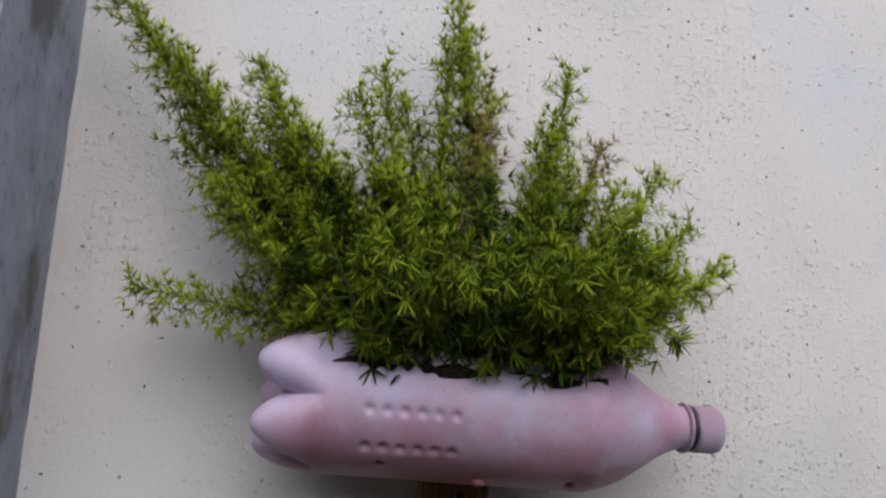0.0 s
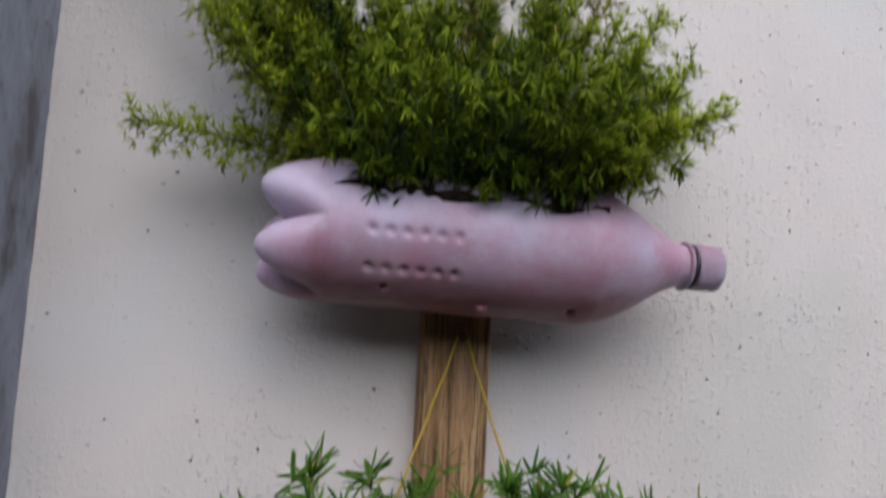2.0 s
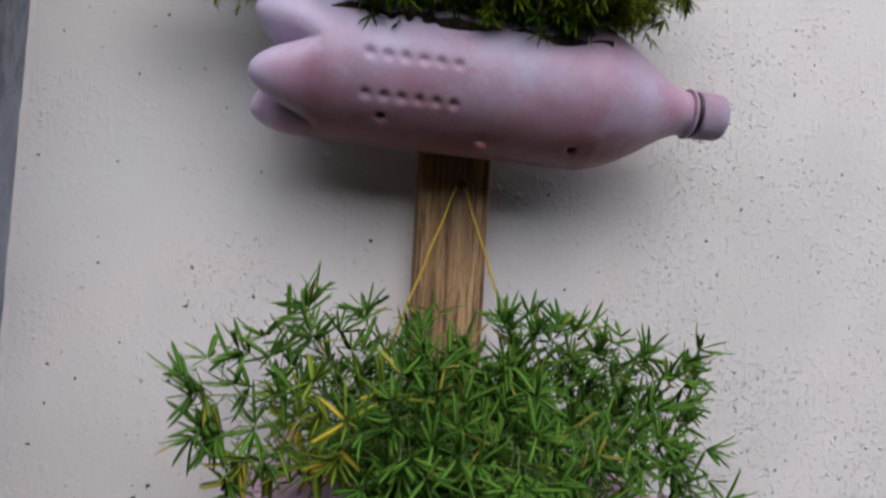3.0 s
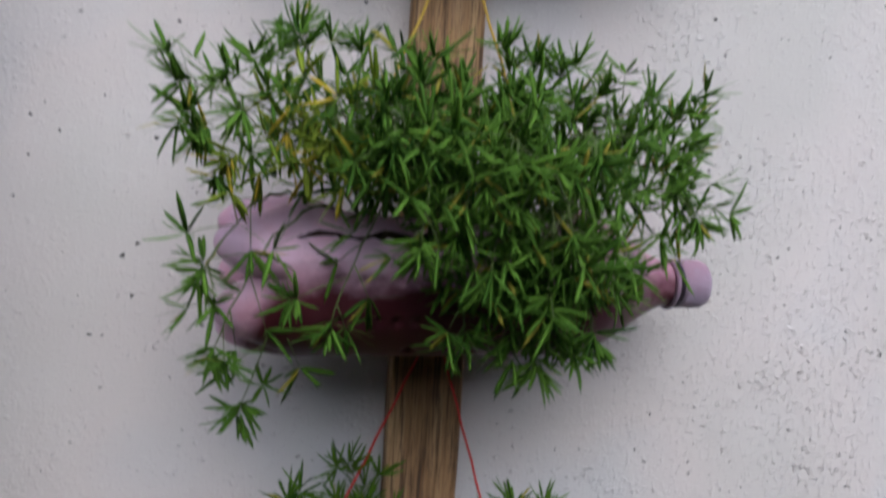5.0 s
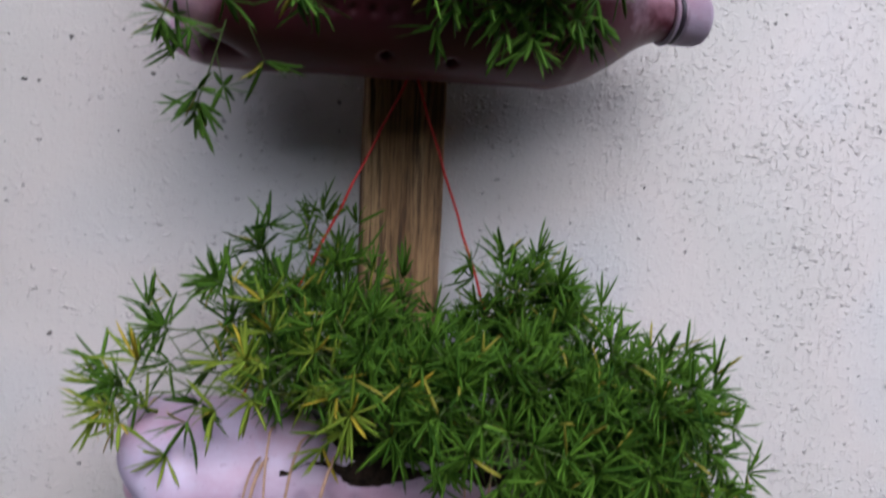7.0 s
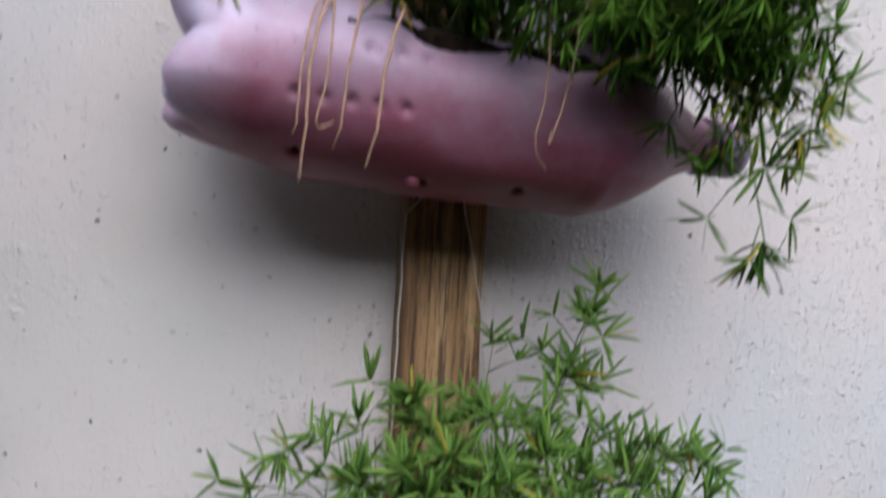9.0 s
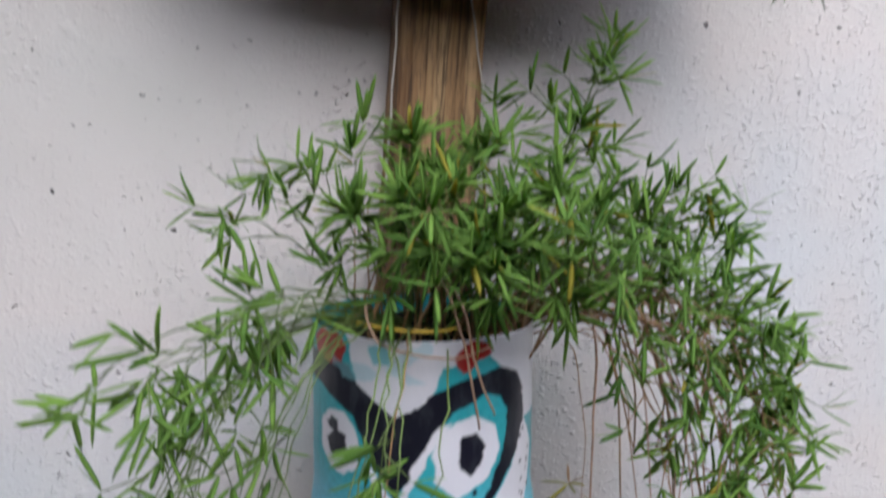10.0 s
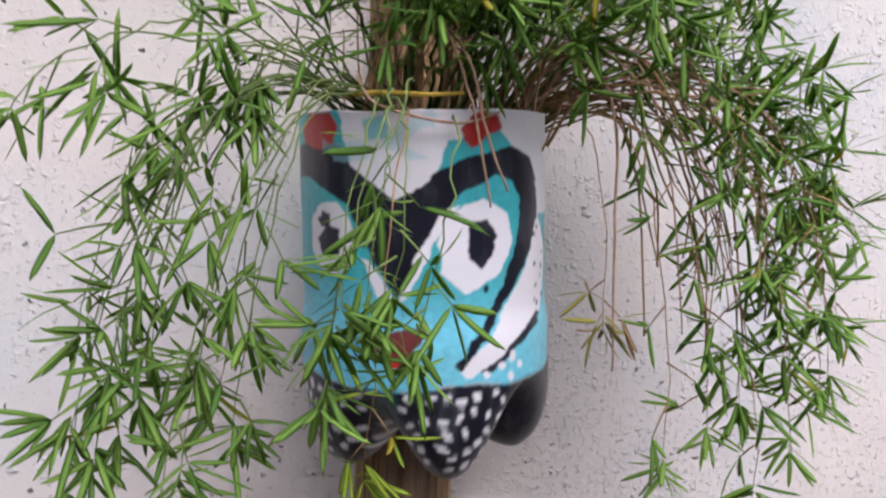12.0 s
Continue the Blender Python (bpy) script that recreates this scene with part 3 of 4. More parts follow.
def paint_pot(turn, depth):
    """Colours for places on the pot, by degrees round it and millimetres under the rim."""
    rng = np.random.default_rng(5)
    wob = np.array([noise.noise((t * 0.09, d * 0.16, 1)) for t, d in zip(turn, depth)])
    wob2 = np.array([noise.noise((t * 0.3, d * 0.45, 7)) for t, d in zip(turn, depth)])
    x, y = turn + 1.4 * wob + 0.8 * wob2, depth + 0.9 * wob + 0.5 * wob2
    out = np.empty((len(x), 3))
    out[:] = TEAL
    low = np.clip((y - 58) / 22, 0, 1)[:, None]
    out = out * (1 - low) + np.array(AQUA) * low
    out *= (1 + 0.18 * wob2)[:, None]
    for colour, corners in FIELDS:
        out[inside(corners, x, y)] = colour
    smudge = (np.array([noise.noise((t * 0.05, d * 0.10, 12)) for t, d in zip(turn, depth)]) > 0.12) & (y < 18) & (np.abs(x + 38) < 26)
    out[smudge] = out[smudge] * 0.55 + np.array((0.25, 0.52, 0.58)) * 0.45
    for colour, cx, cy, rx, ry in ROUNDS:
        out[((x - cx) / rx) ** 2 + ((y - cy) / ry) ** 2 < 1] = colour
    feet = y > 102.5 - 1.5 * np.cos(np.radians(5 * (x + 4)))
    out[feet] = BLACK
    between = feet & (np.abs(x + 36) < 7 + 2 * wob) & (y < 128)
    out[between] = (0.012, 0.055, 0.075)
    edge = np.abs(y - (102.5 - 1.5 * np.cos(np.radians(5 * (x + 4))))) < 0.5
    out[edge & (wob2 > -0.1)] = (0.30, 0.36, 0.40)
    # white dabs on two of the feet, and small ones on the band above
    for lo, hi, top, end, count, size in ((-27, 19, 104, 137, 44, 1.75), (-96, -45, 106, 134, 36, 1.75), (39, 52, 40, 78, 12, 1.0)):
        placed = []
        tries = 0
        while len(placed) < count and tries < 4000:
            tries += 1
            q = (rng.uniform(lo, hi), rng.uniform(top, end))
            if all(math.hypot((q[0] - o[0]) * 0.85, q[1] - o[1]) > 3.1 * size for o in placed):
                placed.append(q)
        for cx, cy in placed:
            rx, ry, lean = size * rng.uniform(0.75, 1.15), size * rng.uniform(0.75, 1.15), rng.uniform(-0.4, 0.4)
            dx, dy = (x - cx) * 0.87, y - cy
            out[(np.abs(dx + lean * dy) / rx) ** 3 + (np.abs(dy) / ry) ** 3 < 1] = (0.68, 0.67, 0.70) if size > 1 else BLACK
    return np.clip(out, 0.0, 1.0)


def build_pot():
    thing = new("painted_pot")
    thing.matrix_world = POT
    tagged(thing, "cut plastic bottle pot painted teal, black and white", "planter")
    turns = 560
    angles = [-math.pi + 2 * math.pi * k / turns for k in range(turns)]
    crest = radians(-4)
    verts, turn, depth, faces = [], [], [], []

    def ring(row):
        for (s, r), a in zip(row, angles):
            verts.append((r * math.sin(a), -r * math.cos(a), s))
            turn.append(math.degrees(a))
            depth.append((POT_HEIGHT - s) * 1000)

    ring([(0.016, 0.0006)] * turns)
    for i in range(49, -1, -1):
        ring([(s, r * POT_R * 1.015) for s, r in (base_point(i / 50, a, crest) for a in angles)])
    n = 170
    for i in range(1, n + 1):
        s = 0.042 + (POT_HEIGHT - 0.042) * i / n
        k = 1.015 - 0.034 * smooth(0.055, 0.070, s) - 0.003 * smooth(0.08, POT_HEIGHT, s)
        ring([(s + (0.0012 * noise.noise((math.cos(a) * 2, math.sin(a) * 2, 3)) if i == n else 0), POT_R * k + 0.0004 * noise.noise((s * 50, a * 2, 4))) for a in angles])
    rows = len(verts) // turns
    for i in range(rows - 1):
        for k in range(turns):
            a, b = i * turns + k, i * turns + (k + 1) % turns
            faces.append((a, b, b + turns, a + turns))
    body = mesh_object("body", verts, faces, POT_PAINT, thing, "hand painted enamel over a moulded plastic bottle base")
    colours = np.ones((len(verts), 4))
    sides, downs = np.array(turn), np.array(depth)
    colours[:, :3] = sum(paint_pot(sides + a, downs + b) for a, b in ((0, 0), (0.4, 0.2), (-0.4, -0.2), (0.2, -0.4), (-0.2, 0.4))) / 5
    paint = body.data.color_attributes.new("paint", "FLOAT_COLOR", "POINT")
    paint.data.foreach_set("color", colours.ravel())
    shell = body.modifiers.new("wall_thickness", "SOLIDIFY")
    shell.thickness, shell.offset = 0.0009, -1.0
    bm = bmesh.new()
    bmesh.ops.create_circle(bm, cap_ends=True, segments=64, radius=POT_R * 0.93)
    bmesh.ops.subdivide_edges(bm, edges=bm.edges[:], cuts=2)
    for v in bm.verts:
        v.co.z = POT_HEIGHT - 0.010 + 0.003 * noise.noise(v.co * 60)
    soil = part("soil", bm, SOIL, thing, "dark potting soil in the pot", True)
    thick = soil.modifiers.new("depth", "SOLIDIFY")
    thick.thickness = 0.02
    return thing


build_pot()


# ---- asparagus ferns ----
def leaf_mesh(base, way, up, length, width, bend, rings):
    """Slim three-sided needles: arrays of base points, directions and sizes to vertices and faces."""
    n = len(base)
    side = np.cross(way, up)
    side /= np.linalg.norm(side, axis=1)[:, None] + 1e-9
    top = np.cross(side, way)
    L, W, B = length[:, None], width[:, None], bend[:, None]
    cols = [base]
    for t, w in rings:
        mid = base + way * L * t - top * (B * L * t * t)
        cols += [mid - side * W * w, mid + side * W * w, mid + top * W * w * 0.14]
    cols.append(base + way * L - top * (B * L))
    per = len(cols)
    verts = np.stack(cols, 1).reshape(-1, 3)
    pattern = [(0, 2, 1), (0, 3, 2), (0, 1, 3)]
    for r in range(len(rings) - 1):
        a, b = 1 + 3 * r, 4 + 3 * r
        pattern += [(a, a + 1, b + 1, b), (a + 1, a + 2, b + 2, b + 1), (a + 2, a, b, b + 2)]
    a, tip = 1 + 3 * (len(rings) - 1), per - 1
    pattern += [(a, a + 1, tip), (a + 1, a + 2, tip), (a + 2, a, tip)]
    faces = [tuple(i * per + k for k in q) for i in range(n) for q in pattern]
    return verts, faces


FINE = dict(inset=0.005, step=0.0031, twig=0.0190, cluster=0.0052, needles=10, length=(0.0075, 0.0122), width=0.00056, rings=[(0.35, 1.0)], start=0.08, spread=(0.35, 1.35), stem=0.0010, twist=0.95, mix=0.5, blunt=0.75, core=1, curl=0.12)
BROAD = dict(inset=0.016, step=0.0125, twig=0.034, cluster=0.0165, needles=9, length=(0.016, 0.0280), width=0.00108, rings=[(0.16, 0.85), (0.5, 1.0), (0.82, 0.75)], start=0.28, spread=(0.6, 1.5), stem=0.0012, twist=1.0, mix=0.5, blunt=0.55, core=0, curl=0.26)
LONG = dict(inset=0.012, step=0.0185, twig=0.024, cluster=0.0170, needles=5, length=(0.014, 0.0245), width=0.00094, rings=[(0.16, 0.85), (0.5, 1.0), (0.82, 0.8)], start=0.34, spread=(0.7, 1.45), stem=0.00055, twist=1.0, mix=0.8, blunt=0.55, core=0, curl=0.26)


def bezier(a, b, c, t):
    return a * (1 - t) ** 2 + b * 2 * t * (1 - t) + c * t * t


def build_frond(plant, style, base, control, tip, leaf, stem, rng, start=None, full=1.0, label=""):
    """One arching stem with side twigs, and rosettes of needles along the twigs."""
    a, b, c = (np.array(p, float) for p in (base, control, tip))
    c = c - (c - b) / np.linalg.norm(c - b) * style["inset"]
    length = np.linalg.norm(b - a) + np.linalg.norm(c - b)
    start = style["start"] if start is None else start
    n = 18
    line = [bezier(a, b, c, i / n) for i in range(n + 1)]
    for i in range(1, n + 1):
        line[i] = line[i] + rng.normal(0, 0.0007, 3)
    verts, faces = [], []

    def add_tube(points, radii, sides):
        v, f = tube(points, radii, sides)
        k = len(verts)
        verts.extend(tuple(p) for p in v)
        faces.extend(tuple(q + k for q in face) for face in f)

    add_tube(line, [style["stem"] * (1 - 0.72 * i / n) for i in range(n + 1)], 5)
    bases, ways, sizes = [], [], []

    def rosette(at, way, scale):
        for _ in range(max(2, int(round(style["needles"] * rng.uniform(0.75, 1.3))))):
            r = rng.normal(0, 1, 3)
            r -= way * r.dot(way)
            r /= np.linalg.norm(r) + 1e-9
            lean = rng.uniform(*style["spread"])
            bases.append(at)
            ways.append(way * math.cos(lean) + r * math.sin(lean))
            sizes.append(rng.uniform(*style["length"]) * scale)

    turn = rng.uniform(0, 6.28)
    count = max(3, int(length * (1 - start) / style["step"] * full))
    for i in range(count):
        t = start + (1 - start) * (i + rng.uniform(-0.3, 0.3)) / count
        t = min(max(t, 0.02), 0.99)
        at = bezier(a, b, c, t)
        along = 2 * (1 - t) * (b - a) + 2 * t * (c - b)
        along /= np.linalg.norm(along)
        other = np.cross(along, (0.3, -0.8, 0.5))
        other /= np.linalg.norm(other)
        third = np.cross(along, other)
        turn += 2.4 + rng.uniform(-0.5, 0.5)
        out = other * math.cos(turn) + third * math.sin(turn) * style["twist"]
        lean = rng.uniform(0.75, 1.15)
        way = along * math.cos(lean) + out * math.sin(lean)
        way /= np.linalg.norm(way)
        swell = min(1.0, style["blunt"] + 1.6 * (1 - t)) * min(1.0, 0.5 + 3.0 * (t - start + 0.08))
        reach = style["twig"] * swell * rng.uniform(0.6, 1.1)
        bend = np.array((0, 0, -0.12 * reach))
        add_tube([at, at + way * reach * 0.5 + bend * 0.3, at + way * reach + bend], [0.00045, 0.00035, 0.0002], 3)
        if style["core"]:
            rosette(at, along, 0.85)
        steps = max(1, int(reach / style["cluster"]))
        for j in range(1, steps + 1):
            u = j / steps
            rosette(at + way * reach * u + bend * u * u, way, 0.8 + 0.2 * (1 - t))
    for j in range(3):
        rosette(c - (c - b) / np.linalg.norm(c - b) * 0.003 * j, (c - b) / np.linalg.norm(c - b), 0.8)
    bases, ways, sizes = np.array(bases), np.array(ways), np.array(sizes)
    up = np.tile((0.0, -0.45, 0.9), (len(bases), 1)) + rng.normal(0, 0.35, (len(bases), 3))
    v, f = leaf_mesh(bases, ways, up, sizes, style["width"] * rng.uniform(0.8, 1.25, len(bases)), rng.uniform(-style["curl"], style["curl"] * 1.2, len(bases)), style["rings"])
    k, stem_faces = len(verts), len(faces)
    verts = np.vstack([np.array(verts), v])
    faces.extend(tuple(q + k for q in face) for face in f)
    ob = mesh_object("frond", verts, faces, leaf, plant, label)
    ob.data.materials.append(stem)
    index = np.zeros(len(faces), dtype=np.int32)
    index[:stem_faces] = 1
    ob.data.polygons.foreach_set("material_index", index)
    return ob


def arch(base, tip, rise, out, mix=0.5):
    """The middle point that bends a frond up by rise and forward by out."""
    return [base[0] * (1 - mix) + tip[0] * mix, base[1] * (1 - mix) + tip[1] * mix - out, base[2] * 0.5 + tip[2] * 0.5 + rise]


def new_fern(label, place):
    plant = new("asparagus_fern")
    plant.location = place
    bpy.context.view_layer.update()
    return tagged(plant, label, "fern", group="ferns in the planters")


def grow(plant, style, seed, bed, tips, fill, mats, scale=(0.45, 0.92), depth=(-0.05, 0.03), among=None):
    """tips: place, rise, out, bare share of the stem, material. fill: how many more fronds grow between them."""
    rng = np.random.default_rng(seed)
    origin = np.array(plant.location)
    (bx0, bx1), by, bz = bed

    def root(x):
        q = min(max(x, bx0), bx1)
        return np.array((q * 0.55 + rng.uniform(bx0, bx1) * 0.45, by + rng.uniform(-0.018, 0.018), bz))

    for tip, rise, out, start, kind in tips:
        r = root(tip[0] * 0.6)
        leaf, stem = mats[kind]
        build_frond(plant, style, r - origin, np.array(arch(r, tip, rise, out, style["mix"])) - origin, np.array(tip) - origin, leaf, stem, rng, start)
    for _ in range(fill):
        i, j = rng.choice(among or range(len(tips)), 2)
        u = rng.uniform(0, 1)
        p, q = np.array(tips[i][0]), np.array(tips[j][0])
        if abs(p[0] - q[0]) > 0.16:
            q = p
        end = p * u + q * (1 - u)
        r = root(end[0] * 0.75)
        k = rng.uniform(*scale)
        end = r + (end - r) * k + np.array((rng.normal(0, 0.012), rng.uniform(*depth), rng.normal(0, 0.008)))
        end[1] = min(end[1], -0.022)
        rise = (tips[i][1] * u + tips[j][1] * (1 - u)) * k
        out = (tips[i][2] * u + tips[j][2] * (1 - u)) * k
        leaf, stem = mats[tips[i][4] if tips[i][4] == "deep" or rng.uniform() < 0.4 else "fill" if "fill" in mats and rng.uniform() < 0.3 else "green"]
        build_frond(plant, style, r - origin, np.array(arch(r, end, rise, out, style["mix"])) - origin, end - origin, leaf, stem, rng, None)


# topmost plant: fine upright plumes
fern = new_fern("bushy fine-leaved asparagus fern with upright plumes", (-0.01, -0.0675, 1.625))
FINE_MATS = {"green": (FERN_FINE, STEM), "heart": (FERN_SHADE, STEM), "fill": (FERN_DIM, STEM), "deep": (FERN_DIM, STEM), "dry": (FERN_DRY, STEM_BROWN), "yellow": (FERN_YELLOW, STEM)}
PLUMES = [
    ((-0.262, -0.055, 1.880), 0.010, 0.010, 0.12, "green"),
    ((-0.235, -0.060, 1.845), -0.004, 0.016, 0.12, "green"),
    ((-0.156, -0.075, 1.824), 0.012, 0.010, 0.12, "green"),
    ((-0.140, -0.050, 1.775), 0.010, 0.0, 0.12, "green"),
    ((-0.073, -0.070, 1.832), 0.006, 0.010, 0.12, "green"),
    ((-0.090, -0.090, 1.805), 0.006, 0.015, 0.12, "green"),
    ((-0.024, -0.065, 1.905), 0.0, 0.010, 0.12, "green"),
    ((0.004, -0.055, 1.835), 0.0, 0.005, 0.14, "dry"),
    ((-0.008, -0.085, 1.800), 0.0, 0.010, 0.14, "dry"),
    ((0.057, -0.070, 1.846), -0.008, 0.005, 0.12, "green"),
    ((0.087, -0.060, 1.797), -0.008, 0.0, 0.55, "dry"),
    ((0.127, -0.070, 1.778), -0.004, 0.005, 0.12, "green"),
    ((0.146, -0.080, 1.738), 0.004, 0.010, 0.12, "green"),
    ((0.176, -0.075, 1.708), 0.008, 0.010, 0.12, "green"),
    ((0.104, -0.105, 1.660), 0.030, 0.020, 0.12, "green"),
    ((0.086, -0.116, 1.652), 0.035, 0.022, 0.15, "green"),
    ((0.122, -0.098, 1.674), 0.025, 0.015, 0.12, "green"),
    ((-0.224, -0.060, 1.670), 0.016, 0.005, 0.10, "green"),
    ((-0.135, -0.070, 1.705), 0.010, 0.005, 0.3, "green"),
    ((-0.215, -0.050, 1.812), 0.004, 0.008, 0.12, "green"),
    ((-0.190, -0.065, 1.780), 0.002, 0.012, 0.12, "green"),
    ((-0.150, -0.060, 1.790), 0.006, 0.008, 0.12, "green"),
    ((-0.058, -0.062, 1.815), 0.004, 0.008, 0.12, "green"),
    ((-0.030, -0.078, 1.850), 0.0, 0.010, 0.12, "green"),
    ((-0.018, -0.060, 1.870), 0.0, 0.008, 0.12, "green"),
    ((0.046, -0.075, 1.805), -0.004, 0.006, 0.12, "green"),
    ((0.110, -0.075, 1.750), -0.002, 0.008, 0.12, "green"),
    ((0.128, -0.085, 1.715), 0.006, 0.010, 0.12, "green"),
    ((-0.160, -0.055, 1.672), 0.014, 0.004, 0.10, "green"),
]
grow(fern, FINE, 11, ((-0.080, 0.058), -0.068, 1.624), PLUMES, 46, FINE_MATS, (0.45, 0.80), (-0.04, 0.02), (0, 1, 2, 3, 4, 5, 6, 9, 11, 12, 13, 14, 9))
# the fronds at its heart, with the inner shade put into a darker leaf colour
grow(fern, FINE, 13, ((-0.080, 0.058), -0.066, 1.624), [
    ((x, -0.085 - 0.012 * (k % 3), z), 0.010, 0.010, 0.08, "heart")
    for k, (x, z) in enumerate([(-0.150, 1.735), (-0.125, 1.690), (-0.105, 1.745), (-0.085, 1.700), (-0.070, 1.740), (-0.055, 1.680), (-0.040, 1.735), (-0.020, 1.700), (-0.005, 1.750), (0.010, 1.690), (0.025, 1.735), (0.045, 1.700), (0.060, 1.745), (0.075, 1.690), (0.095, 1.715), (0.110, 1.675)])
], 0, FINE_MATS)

# coarser star tufts in front of its dark heart, some in shade-darkened leaves
TUFT = dict(inset=0.006, step=0.0120, twig=0.021, cluster=0.0140, needles=11, length=(0.0105, 0.0175), width=0.00078, rings=[(0.2, 0.9), (0.75, 0.85)], start=0.3, spread=(0.5, 1.4), stem=0.0010, twist=1.0, mix=0.5, blunt=0.6, core=0, curl=0.2)
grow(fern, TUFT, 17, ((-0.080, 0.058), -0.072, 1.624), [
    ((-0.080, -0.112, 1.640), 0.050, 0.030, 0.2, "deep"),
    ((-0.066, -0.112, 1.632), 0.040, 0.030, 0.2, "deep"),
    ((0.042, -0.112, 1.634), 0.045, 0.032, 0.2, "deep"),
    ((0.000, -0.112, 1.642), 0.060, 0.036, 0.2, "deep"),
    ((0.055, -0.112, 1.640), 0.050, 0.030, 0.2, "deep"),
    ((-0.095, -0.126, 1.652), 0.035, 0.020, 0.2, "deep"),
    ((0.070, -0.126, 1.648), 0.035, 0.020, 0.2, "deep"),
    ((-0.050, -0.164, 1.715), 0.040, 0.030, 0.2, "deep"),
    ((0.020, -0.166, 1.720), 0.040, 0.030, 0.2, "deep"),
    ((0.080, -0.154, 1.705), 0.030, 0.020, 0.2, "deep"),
    ((-0.110, -0.144, 1.700), 0.030, 0.020, 0.3, "green"),
    ((-0.075, -0.159, 1.690), 0.035, 0.030, 0.3, "green"),
    ((-0.015, -0.164, 1.695), 0.035, 0.030, 0.3, "green"),
    ((0.048, -0.162, 1.690), 0.035, 0.030, 0.3, "green"),
    ((0.100, -0.149, 1.690), 0.030, 0.020, 0.3, "green"),
    ((0.120, -0.123, 1.650), 0.035, 0.020, 0.3, "green"),
    ((-0.045, -0.162, 1.668), 0.045, 0.034, 0.3, "green"),
    ((0.022, -0.164, 1.672), 0.045, 0.034, 0.3, "green"),
    ((0.078, -0.154, 1.662), 0.040, 0.026, 0.3, "green"),
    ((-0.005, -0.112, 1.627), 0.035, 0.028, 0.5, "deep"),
    ((-0.060, -0.160, 1.676), 0.055, 0.040, 0.35, "green"),
    ((-0.030, -0.168, 1.672), 0.060, 0.045, 0.35, "green"),
    ((0.004, -0.166, 1.676), 0.060, 0.045, 0.35, "green"),
    ((0.040, -0.158, 1.674), 0.055, 0.040, 0.35, "green"),
    ((-0.045, -0.160, 1.704), 0.045, 0.040, 0.35, "green"),
    ((0.018, -0.160, 1.706), 0.045, 0.040, 0.35, "green"),
    ((-0.088, -0.145, 1.684), 0.050, 0.035, 0.35, "green"),
    ((0.070, -0.142, 1.684), 0.050, 0.035, 0.35, "green"),
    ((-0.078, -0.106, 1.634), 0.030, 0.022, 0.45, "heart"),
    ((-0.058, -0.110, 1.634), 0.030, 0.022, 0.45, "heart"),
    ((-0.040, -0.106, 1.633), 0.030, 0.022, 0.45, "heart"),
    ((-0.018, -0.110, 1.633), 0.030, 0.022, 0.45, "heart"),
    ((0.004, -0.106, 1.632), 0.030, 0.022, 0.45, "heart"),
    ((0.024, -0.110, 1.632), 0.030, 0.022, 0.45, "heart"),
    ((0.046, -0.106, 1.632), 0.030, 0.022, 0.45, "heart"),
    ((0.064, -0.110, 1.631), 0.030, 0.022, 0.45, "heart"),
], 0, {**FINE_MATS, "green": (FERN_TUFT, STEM)})

